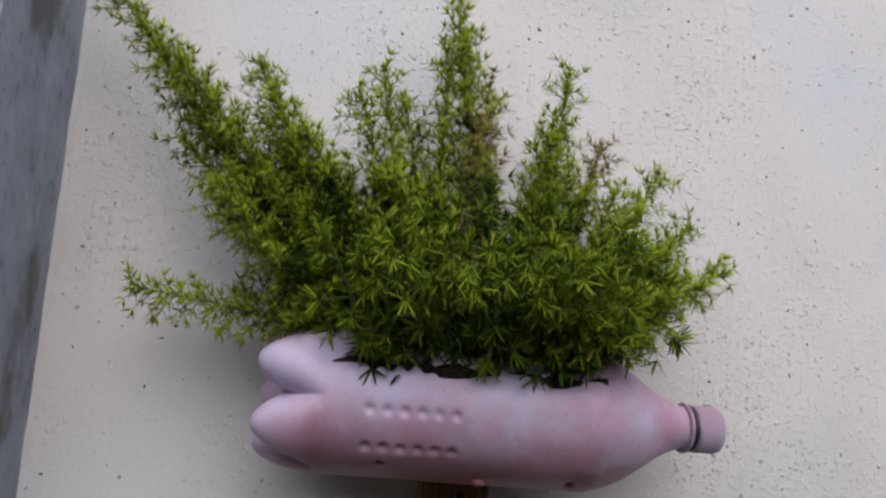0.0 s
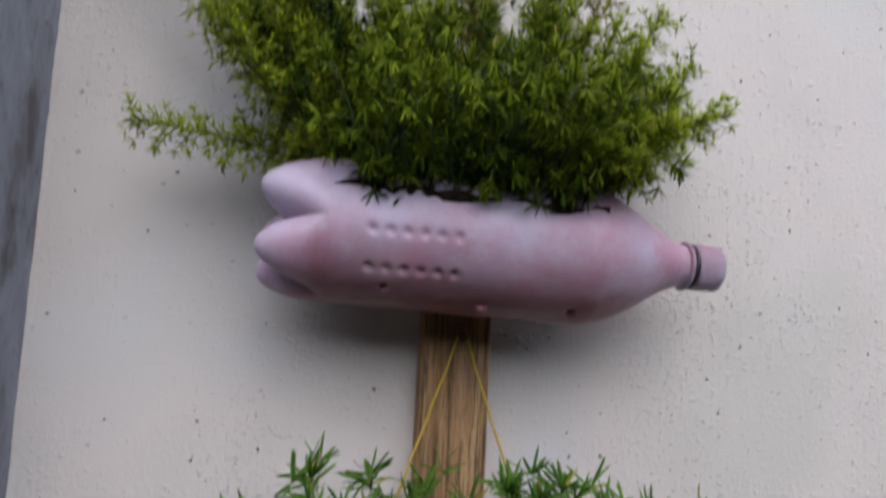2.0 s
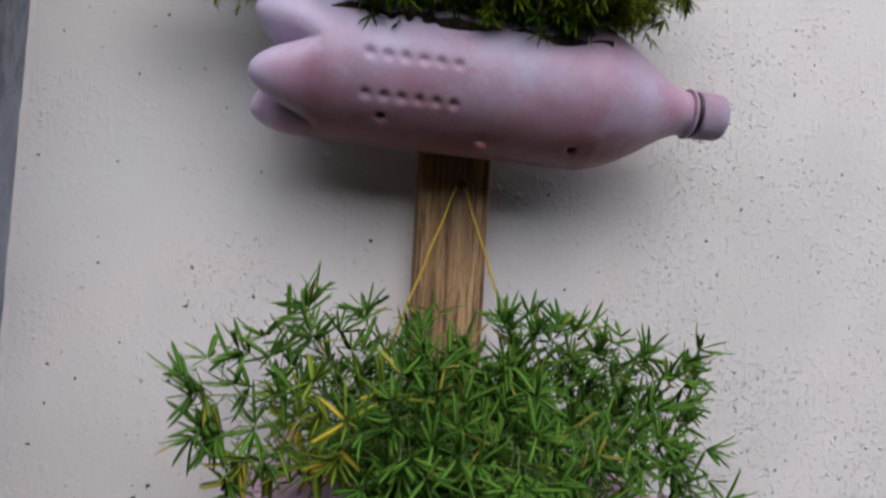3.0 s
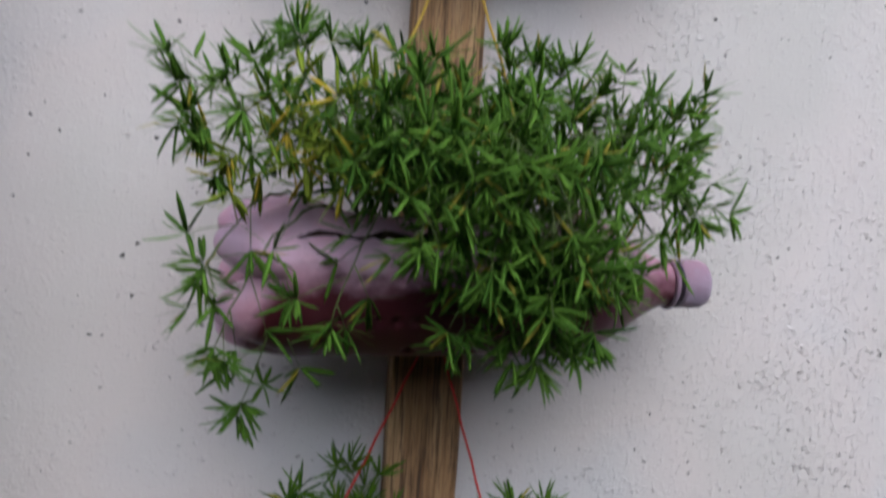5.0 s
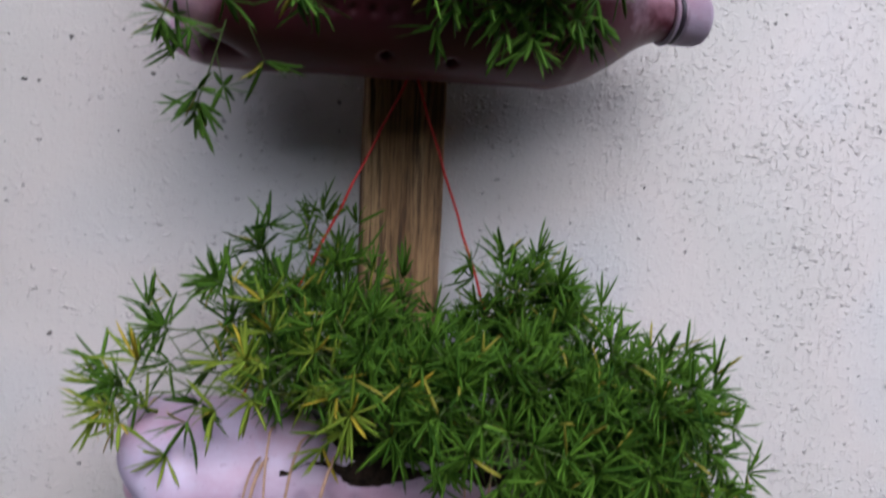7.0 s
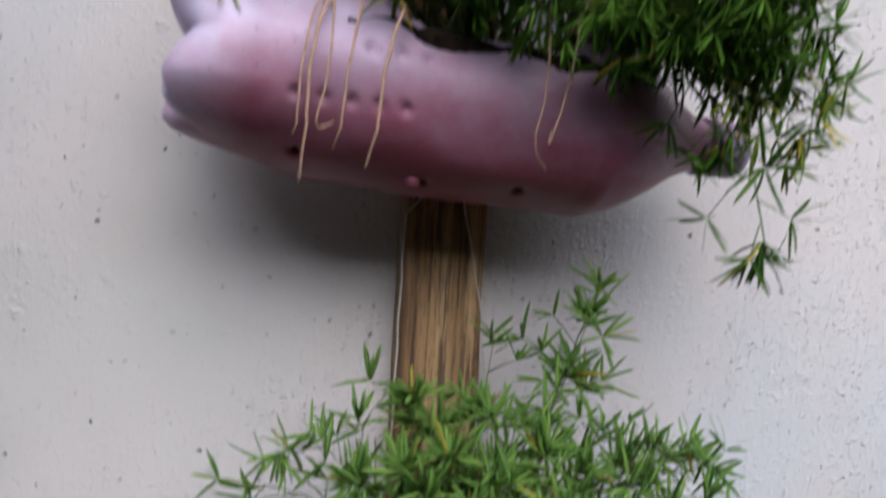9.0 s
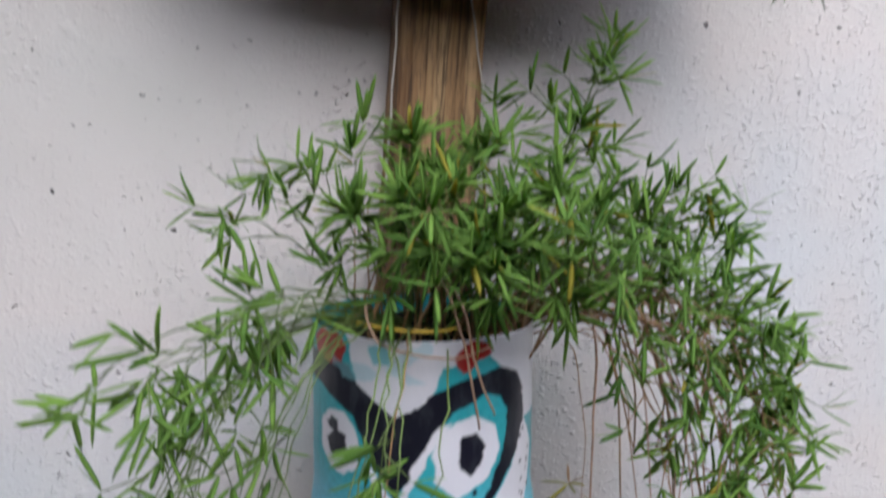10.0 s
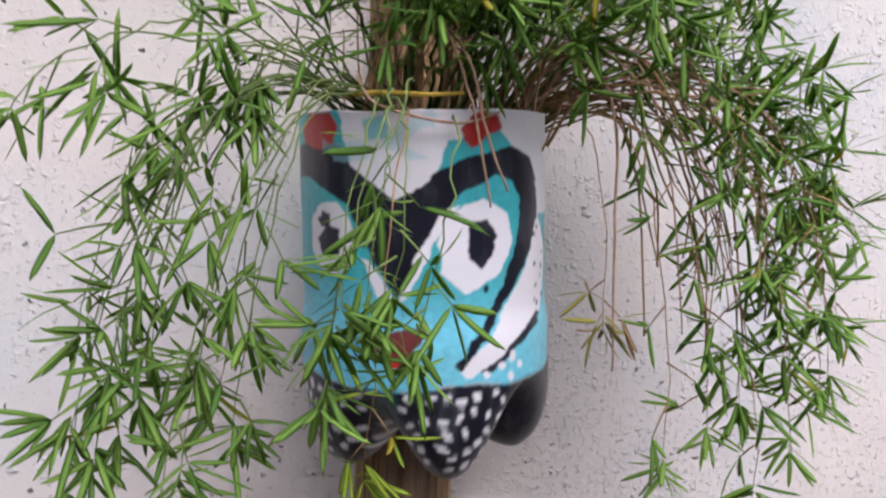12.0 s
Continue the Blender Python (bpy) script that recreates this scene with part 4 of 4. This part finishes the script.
# second plant: a broad dome that hangs over its bottle
BROAD_MATS = {"green": (FERN_BROAD, STEM), "yellow": (FERN_YELLOW, STEM)}
fern = new_fern("dense green asparagus fern hanging over its bottle", (0.0, -0.0675, 1.345))
grow(fern, BROAD, 23, ((-0.065, 0.055), -0.066, 1.343), [
    ((-0.162, -0.150, 1.414), 0.045, 0.020, None, "green"),
    ((-0.152, -0.145, 1.388), 0.055, 0.020, None, "green"),
    ((-0.146, -0.090, 1.440), 0.030, 0.010, None, "green"),
    ((-0.106, -0.090, 1.476), 0.010, 0.010, None, "green"),
    ((-0.066, -0.085, 1.474), 0.010, 0.005, None, "green"),
    ((-0.030, -0.110, 1.455), 0.010, 0.010, None, "green"),
    ((0.006, -0.100, 1.450), 0.010, 0.010, None, "green"),
    ((0.033, -0.085, 1.470), 0.010, 0.010, None, "green"),
    ((0.064, -0.085, 1.472), 0.010, 0.005, None, "green"),
    ((0.096, -0.085, 1.456), 0.015, 0.005, None, "green"),
    ((0.126, -0.090, 1.449), 0.020, 0.010, None, "green"),
    ((0.157, -0.095, 1.432), 0.040, 0.010, None, "green"),
    ((0.146, -0.105, 1.404), 0.055, 0.015, None, "green"),
    ((0.128, -0.145, 1.352), 0.065, 0.030, 0.5, "green"),
    ((-0.136, -0.140, 1.372), 0.060, 0.025, 0.55, "yellow"),
    ((-0.100, -0.140, 1.395), 0.060, 0.030, None, "yellow"),
    ((-0.062, -0.178, 1.396), 0.060, 0.030, None, "green"),
    ((-0.140, -0.132, 1.308), 0.080, 0.040, 0.62, "green"),
    ((-0.132, -0.128, 1.270), 0.100, 0.045, 0.66, "green"),
    ((-0.118, -0.100, 1.236), 0.120, 0.040, 0.70, "green"),
    ((-0.074, -0.136, 1.286), 0.110, 0.050, 0.70, "green"),
    ((-0.002, -0.142, 1.284), 0.110, 0.055, 0.45, "green"),
    ((0.022, -0.142, 1.284), 0.112, 0.055, 0.45, "green"),
    ((0.040, -0.145, 1.290), 0.110, 0.055, 0.45, "green"),
    ((0.052, -0.140, 1.284), 0.112, 0.050, 0.45, "green"),
    ((-0.016, -0.180, 1.345), 0.085, 0.050, 0.4, "green"),
    ((0.040, -0.182, 1.335), 0.085, 0.050, 0.4, "green"),
    ((-0.084, -0.160, 1.372), 0.070, 0.040, 0.55, "yellow"),
    ((-0.050, -0.180, 1.372), 0.080, 0.045, 0.4, "green"),
    ((0.010, -0.188, 1.368), 0.080, 0.045, 0.4, "green"),
    ((0.055, -0.170, 1.375), 0.080, 0.045, 0.4, "green"),
    ((0.030, -0.150, 1.320), 0.100, 0.050, 0.4, "green"),
    ((0.062, -0.142, 1.315), 0.100, 0.050, 0.4, "green"),
    ((0.036, -0.142, 1.272), 0.120, 0.055, 0.6, "green"),
    ((0.068, -0.138, 1.282), 0.110, 0.050, 0.6, "green"),
    ((0.000, -0.168, 1.312), 0.095, 0.055, 0.55, "green"),
    ((0.030, -0.168, 1.304), 0.100, 0.055, 0.55, "green"),
    ((0.058, -0.158, 1.312), 0.095, 0.050, 0.55, "green"),
    ((0.084, -0.146, 1.322), 0.090, 0.045, 0.55, "green"),
    ((0.020, -0.172, 1.332), 0.090, 0.055, 0.50, "green"),
    ((-0.034, -0.172, 1.328), 0.090, 0.055, 0.55, "green"),
], 30, BROAD_MATS, (0.55, 0.95), (-0.05, 0.02), [*range(3, 13), 3, 4, 7, 8, 28, 29])

# third plant: leans towards the cap and hangs past it
THICK = {**BROAD, "width": 0.00082, "needles": 11, "step": 0.0115, "length": (0.015, 0.027)}
THICK_MATS = {**BROAD_MATS, "green": (FERN_THICK, STEM)}
fern = new_fern("thick asparagus fern with yellowing sprays, trailing past the cap", (0.01, -0.070, 1.075))
grow(fern, THICK, 37, ((-0.035, 0.075), -0.070, 1.073), [
    ((-0.056, -0.040, 1.224), 0.010, 0.002, None, "green"),
    ((-0.096, -0.062, 1.205), 0.015, 0.005, None, "green"),
    ((-0.120, -0.070, 1.180), 0.025, 0.008, None, "green"),
    ((-0.146, -0.095, 1.150), 0.040, 0.010, None, "green"),
    ((-0.164, -0.105, 1.122), 0.050, 0.015, 0.5, "green"),
    ((-0.164, -0.115, 1.110), 0.055, 0.020, 0.6, "yellow"),
    ((-0.075, -0.115, 1.150), 0.030, 0.020, None, "green"),
    ((-0.040, -0.130, 1.130), 0.045, 0.025, None, "green"),
    ((-0.014, -0.085, 1.172), 0.010, 0.010, None, "green"),
    ((0.055, -0.056, 1.206), 0.010, 0.004, None, "green"),
    ((0.084, -0.050, 1.182), 0.015, 0.005, None, "green"),
    ((0.116, -0.045, 1.160), 0.020, 0.005, None, "green"),
    ((0.112, -0.140, 1.146), 0.030, 0.025, None, "green"),
    ((0.136, -0.145, 1.130), 0.040, 0.015, None, "green"),
    ((0.152, -0.140, 1.106), 0.050, 0.015, None, "green"),
    ((0.160, -0.135, 1.084), 0.060, 0.020, None, "green"),
    ((0.176, -0.115, 1.055), 0.080, 0.025, 0.5, "green"),
    ((0.150, -0.135, 1.030), 0.085, 0.030, 0.5, "yellow"),
    ((0.118, -0.146, 0.978), 0.120, 0.040, 0.72, "green"),
    ((0.115, -0.150, 1.065), 0.075, 0.035, 0.3, "green"),
    ((0.080, -0.145, 1.070), 0.075, 0.040, 0.3, "green"),
    ((0.040, -0.148, 1.075), 0.070, 0.040, 0.4, "green"),
    ((0.107, -0.125, 1.022), 0.090, 0.035, 0.6, "green"),
    ((0.150, -0.120, 1.060), 0.070, 0.030, 0.3, "green"),
    ((-0.010, -0.140, 1.100), 0.060, 0.040, 0.4, "green"),
    ((-0.060, -0.128, 1.112), 0.050, 0.030, 0.3, "yellow"),
    ((-0.100, -0.120, 1.130), 0.045, 0.020, 0.3, "yellow"),
    ((0.030, -0.090, 1.165), 0.015, 0.015, 0.3, "green"),
    ((0.036, -0.120, 1.150), 0.020, 0.020, 0.3, "green"),
    ((0.058, -0.115, 1.160), 0.020, 0.015, 0.3, "green"),
    ((0.020, -0.130, 1.120), 0.035, 0.030, 0.3, "green"),
    ((0.055, -0.135, 1.110), 0.040, 0.030, 0.3, "green"),
], 62, THICK_MATS, (0.6, 0.97), (-0.04, 0.015), (0, 1, 2, 7, 8, 9, 10, 11, 12, 13, 14, 15, 19, 20, 23, 8, 10, 13))

# lowest plant: bare brown stems over the rim, then long trailing sprays
LONG_MATS = {"green": (FERN_LONG, STEM), "brown": (FERN_LONG, STEM_BROWN), "dry": (FERN_DRY, STEM_BROWN), "yellow": (FERN_YELLOW, STEM_BROWN)}
fern = new_fern("sparse trailing asparagus fern on thin brown stems", (-0.006, -0.0715, 0.825))
# stars of leaves at the joints of a thin stem
SPRAY = {**LONG, "step": 0.0180, "twig": 0.0185, "cluster": 0.0090, "needles": 4, "width": 0.00098, "length": (0.0145, 0.0255), "spread": (0.50, 1.30), "inset": 0.010}
BED = ((-0.045, 0.034), -0.074, 0.828)
grow(fern, LONG, 51, BED, [
    ((-0.086, -0.095, 0.908), 0.030, 0.010, None, "green"),
    ((-0.058, -0.100, 0.920), 0.020, 0.010, None, "green"),
    ((-0.032, -0.090, 0.924), 0.010, 0.010, None, "green"),
    ((0.000, -0.095, 0.920), 0.010, 0.010, None, "green"),
    ((0.022, -0.050, 0.952), 0.0, 0.0, 0.5, "green"),
    ((0.074, -0.072, 0.984), 0.0, 0.0, 0.5, "green"),
    ((0.056, -0.085, 0.944), 0.010, 0.0, 0.5, "green"),
    ((0.064, -0.110, 0.918), 0.020, 0.010, None, "green"),
    ((0.092, -0.125, 0.910), 0.030, 0.010, None, "green"),
    ((0.118, -0.110, 0.896), 0.040, 0.010, None, "green"),
    ((0.134, -0.103, 0.872), 0.050, 0.010, None, "green"),
    ((0.118, -0.155, 0.836), 0.050, 0.020, 0.82, "green"),
    ((0.120, -0.120, 0.850), 0.060, 0.015, 0.45, "green"),
    ((-0.100, -0.105, 0.888), 0.040, 0.010, None, "green"),
    ((-0.112, -0.105, 0.866), 0.045, 0.010, None, "green"),
    ((0.014, -0.160, 0.868), 0.030, 0.040, 0.45, "green"),
    ((0.036, -0.165, 0.856), 0.040, 0.045, 0.45, "green"),
    ((0.030, -0.150, 0.885), 0.025, 0.035, 0.40, "green"),
    ((0.048, -0.150, 0.872), 0.035, 0.035, 0.45, "green"),
], 4, LONG_MATS, (0.75, 1.0), (-0.02, 0.01), (7, 8, 9, 10, 12))
# trailing sprays on the side of the red horn that the wall shows behind
grow(fern, SPRAY, 57, BED, [
    ((-0.150, -0.172, 0.812), 0.050, 0.035, 0.71, "green"),
    ((-0.128, -0.180, 0.822), 0.045, 0.040, 0.79, "green"),
    ((-0.120, -0.130, 0.808), 0.060, 0.025, 0.57, "green"),
    ((-0.126, -0.138, 0.792), 0.065, 0.025, 0.61, "green"),
    ((-0.104, -0.128, 0.818), 0.055, 0.020, 0.55, "green"),
    ((-0.088, -0.128, 0.826), 0.050, 0.020, 0.50, "green"),
    ((-0.098, -0.140, 0.788), 0.070, 0.025, 0.60, "green"),
    ((-0.110, -0.150, 0.800), 0.065, 0.030, 0.65, "green"),
    ((-0.136, -0.150, 0.744), 0.090, 0.030, 0.75, "green"),
    ((-0.126, -0.156, 0.734), 0.095, 0.035, 0.75, "green"),
    ((-0.118, -0.156, 0.726), 0.100, 0.035, 0.75, "green"),
    ((-0.102, -0.152, 0.736), 0.095, 0.035, 0.73, "green"),
    ((-0.086, -0.152, 0.748), 0.090, 0.035, 0.71, "green"),
    ((-0.130, -0.158, 0.712), 0.105, 0.035, 0.79, "green"),
    ((-0.106, -0.158, 0.704), 0.110, 0.035, 0.79, "green"),
    ((-0.138, -0.152, 0.720), 0.100, 0.030, 0.79, "green"),
    ((-0.090, -0.156, 0.716), 0.105, 0.035, 0.79, "green"),
    ((-0.120, -0.140, 0.756), 0.085, 0.030, 0.71, "green"),
    ((-0.112, -0.165, 0.690), 0.115, 0.040, 0.83, "green"),
    ((-0.140, -0.150, 0.696), 0.112, 0.035, 0.83, "green"),
    ((-0.052, -0.176, 0.790), 0.055, 0.055, 0.77, "green"),
    ((-0.056, -0.182, 0.758), 0.070, 0.060, 0.83, "green"),
    ((-0.048, -0.150, 0.700), 0.100, 0.045, 0.86, "yellow"),
    ((-0.050, -0.190, 0.766), 0.060, 0.060, 0.85, "green"),
    ((-0.066, -0.188, 0.756), 0.065, 0.060, 0.85, "green"),
    ((-0.042, -0.186, 0.748), 0.062, 0.060, 0.85, "green"),
    ((-0.066, -0.180, 0.736), 0.075, 0.055, 0.85, "green"),
    ((-0.124, -0.150, 0.716), 0.104, 0.032, 0.68, "green"),
    ((-0.096, -0.148, 0.724), 0.100, 0.032, 0.68, "green"),
    ((-0.116, -0.146, 0.742), 0.092, 0.030, 0.64, "green"),
    ((-0.092, -0.134, 0.812), 0.060, 0.022, 0.52, "green"),
], 0, LONG_MATS)
# the curtain of sprays on brown stems that arches over the rim
grow(fern, SPRAY, 59, BED, [
    ((0.106, -0.130, 0.822), 0.065, 0.020, 0.58, "brown"),
    ((0.140, -0.125, 0.806), 0.075, 0.020, 0.60, "brown"),
    ((0.130, -0.135, 0.786), 0.085, 0.025, 0.63, "brown"),
    ((0.148, -0.130, 0.770), 0.090, 0.020, 0.64, "brown"),
    ((0.110, -0.140, 0.772), 0.090, 0.025, 0.68, "brown"),
    ((0.132, -0.150, 0.752), 0.095, 0.025, 0.68, "brown"),
    ((0.102, -0.150, 0.766), 0.090, 0.025, 0.66, "brown"),
    ((0.154, -0.135, 0.744), 0.100, 0.020, 0.68, "brown"),
    ((0.106, -0.135, 0.736), 0.105, 0.020, 0.70, "brown"),
    ((0.124, -0.145, 0.724), 0.110, 0.025, 0.70, "brown"),
    ((0.142, -0.140, 0.716), 0.112, 0.020, 0.70, "brown"),
    ((0.112, -0.132, 0.706), 0.118, 0.020, 0.72, "brown"),
    ((0.098, -0.130, 0.698), 0.122, 0.020, 0.76, "brown"),
    ((0.132, -0.138, 0.694), 0.122, 0.020, 0.74, "brown"),
    ((0.156, -0.130, 0.718), 0.110, 0.020, 0.70, "brown"),
    ((0.116, -0.145, 0.748), 0.098, 0.025, 0.68, "brown"),
    ((0.140, -0.120, 0.784), 0.085, 0.018, 0.50, "green"),
    ((0.158, -0.125, 0.790), 0.080, 0.018, 0.54, "green"),
    ((0.080, -0.128, 0.684), 0.128, 0.020, 0.80, "brown"),
    ((0.116, -0.140, 0.676), 0.130, 0.020, 0.78, "brown"),
    ((0.054, -0.118, 0.742), 0.100, 0.020, 0.92, "dry"),
    ((0.116, -0.115, 0.836), 0.060, 0.015, 0.48, "green"),
    ((0.138, -0.118, 0.826), 0.062, 0.015, 0.52, "green"),
], 6, LONG_MATS, (0.88, 1.0), (-0.01, 0.01))

# its thicker crown in front of the board
grow(fern, BROAD, 63, ((-0.040, 0.028), -0.075, 0.826), [
    ((-0.070, -0.120, 0.890), 0.020, 0.015, 0.45, "green"),
    ((-0.045, -0.128, 0.904), 0.015, 0.015, 0.45, "green"),
    ((-0.020, -0.130, 0.912), 0.010, 0.015, 0.45, "green"),
    ((0.008, -0.130, 0.906), 0.010, 0.015, 0.45, "green"),
    ((0.035, -0.125, 0.914), 0.010, 0.015, 0.45, "green"),
    ((0.062, -0.120, 0.900), 0.015, 0.015, 0.45, "green"),
    ((0.090, -0.110, 0.894), 0.020, 0.010, 0.45, "green"),
    ((-0.034, -0.125, 0.884), 0.015, 0.020, 0.5, "green"),
    ((0.020, -0.125, 0.880), 0.015, 0.020, 0.5, "green"),
    ((0.048, -0.125, 0.872), 0.015, 0.020, 0.5, "green"),
    ((0.000, -0.100, 0.930), 0.005, 0.005, 0.5, "green"),
    ((0.070, -0.080, 0.972), 0.002, 0.002, 0.55, "green"),
    ((0.058, -0.088, 0.945), 0.005, 0.004, 0.50, "green"),
    ((-0.030, -0.095, 0.934), 0.005, 0.005, 0.5, "green"),
    ((-0.034, -0.152, 0.870), 0.025, 0.020, 0.5, "green"),
    ((-0.014, -0.156, 0.876), 0.025, 0.020, 0.5, "green"),
    ((0.006, -0.158, 0.868), 0.030, 0.022, 0.5, "green"),
    ((0.024, -0.152, 0.874), 0.025, 0.020, 0.5, "green"),
], 2, LONG_MATS, (0.8, 1.0), (-0.01, 0.02))

# dry strands that hang from the soil over the rims
def build_strand(plant, points, thickness, material):
    origin = np.array(plant.location)
    rows = []
    n = 6
    for i in range(len(points) - 1):
        for k in range(n):
            rows.append(np.array(along_list(points, (i + k / n) / (len(points) - 1))) - origin + np.array((0.0003 * math.sin(i * 3 + k * 0.9), 0, 0)))
    rows.append(np.array(points[-1]) - origin)
    v, f = tube(rows, [thickness * (1 - 0.5 * i / len(rows)) for i in range(len(rows))], 6)
    return mesh_object("dry_strand", v, f, material, plant, "dry tan strand")


YELLOW_STEM = plain_material("yellowed_stem", (0.55, 0.38, 0.04), 0.6, 300)
DRY_STRAND = plain_material("dry_tan_stem", (0.42, 0.26, 0.17), 0.7, 300)
ferns = [o for o in bpy.data.objects if o.name.startswith("asparagus_fern")]
third = min(ferns, key=lambda o: abs(o.location.z - 1.075))
lowest = min(ferns, key=lambda o: o.location.z)
rng = random.Random(4)
for x, drop, thick in ((-0.088, 1.034, 0.0007), (-0.084, 1.014, 0.0010), (-0.080, 1.040, 0.0007), (-0.070, 1.029, 0.0008), (-0.055, 1.022, 0.0010), (0.014, 1.026, 0.0007), (0.021, 1.044, 0.0007)):
    d = rng.uniform(-0.004, 0.004)
    top = 0.040 + rng.uniform(-0.012, 0.006)
    slant = rng.uniform(-0.010, 0.008)
    build_strand(third, [(x + 0.012 - slant, -0.085, 1.058 + top), (x + 0.005 + d - slant, -0.119, 1.060 + top), (x + d - slant * 0.4, -0.1285, 1.062), (x - 0.002, -0.128, 1.038), (x + d + slant * 0.5, -0.122, drop)], thick, DRY_STRAND)
for points in (
    [(-0.030, -0.075, 0.828), (-0.038, -0.095, 0.884), (-0.024, -0.132, 0.864), (-0.012, -0.138, 0.836), (-0.002, -0.134, 0.800)],
    [(-0.022, -0.075, 0.828), (-0.032, -0.100, 0.874), (-0.016, -0.134, 0.856), (-0.006, -0.138, 0.826), (0.004, -0.134, 0.806)],
    [(0.026, -0.080, 0.828), (0.045, -0.100, 0.858), (0.052, -0.118, 0.838), (0.055, -0.120, 0.790), (0.058, -0.120, 0.735)],
    [(-0.034, -0.080, 0.828), (-0.046, -0.105, 0.846), (-0.044, -0.130, 0.834), (-0.016, -0.134, 0.829), (0.000, -0.134, 0.834)],
):
    build_strand(lowest, points, 0.0008, DRY_STRAND)
build_strand(lowest, [(-0.052, -0.110, 0.838), (-0.040, -0.124, 0.8385), (-0.026, -0.129, 0.8385), (-0.012, -0.128, 0.840)], 0.0012, YELLOW_STEM)
# the brown stems that stand in the pot, and those that arch over its rim
for i in range(58):
    x, y = rng.uniform(-0.050, 0.036), -0.0745 + rng.uniform(-0.040, 0.034)
    lean = rng.uniform(-0.024, 0.024)
    build_strand(lowest, [(x, y, 0.820), (x + lean * 0.4, y - 0.004, 0.846), (x + lean, y - 0.008, 0.864 + rng.uniform(0, 0.036))], rng.uniform(0.0005, 0.0008), STEM_BROWN)
for i in range(16):
    x, far, fall = rng.uniform(0.005, 0.034), rng.uniform(0.070, 0.112), rng.uniform(0.735, 0.800)
    y = -0.080 + rng.uniform(-0.022, 0.015)
    build_strand(lowest, [(x, y, 0.824), (x + 0.022, y - 0.012, 0.848 + rng.uniform(0, 0.020)), (far * 0.8, y - 0.025, 0.846 + rng.uniform(-0.008, 0.016)), (far, y - 0.034, 0.810), (far + rng.uniform(-0.004, 0.012), y - 0.036, fall)], rng.uniform(0.0005, 0.0008), DRY_STRAND if i % 2 else STEM_BROWN)
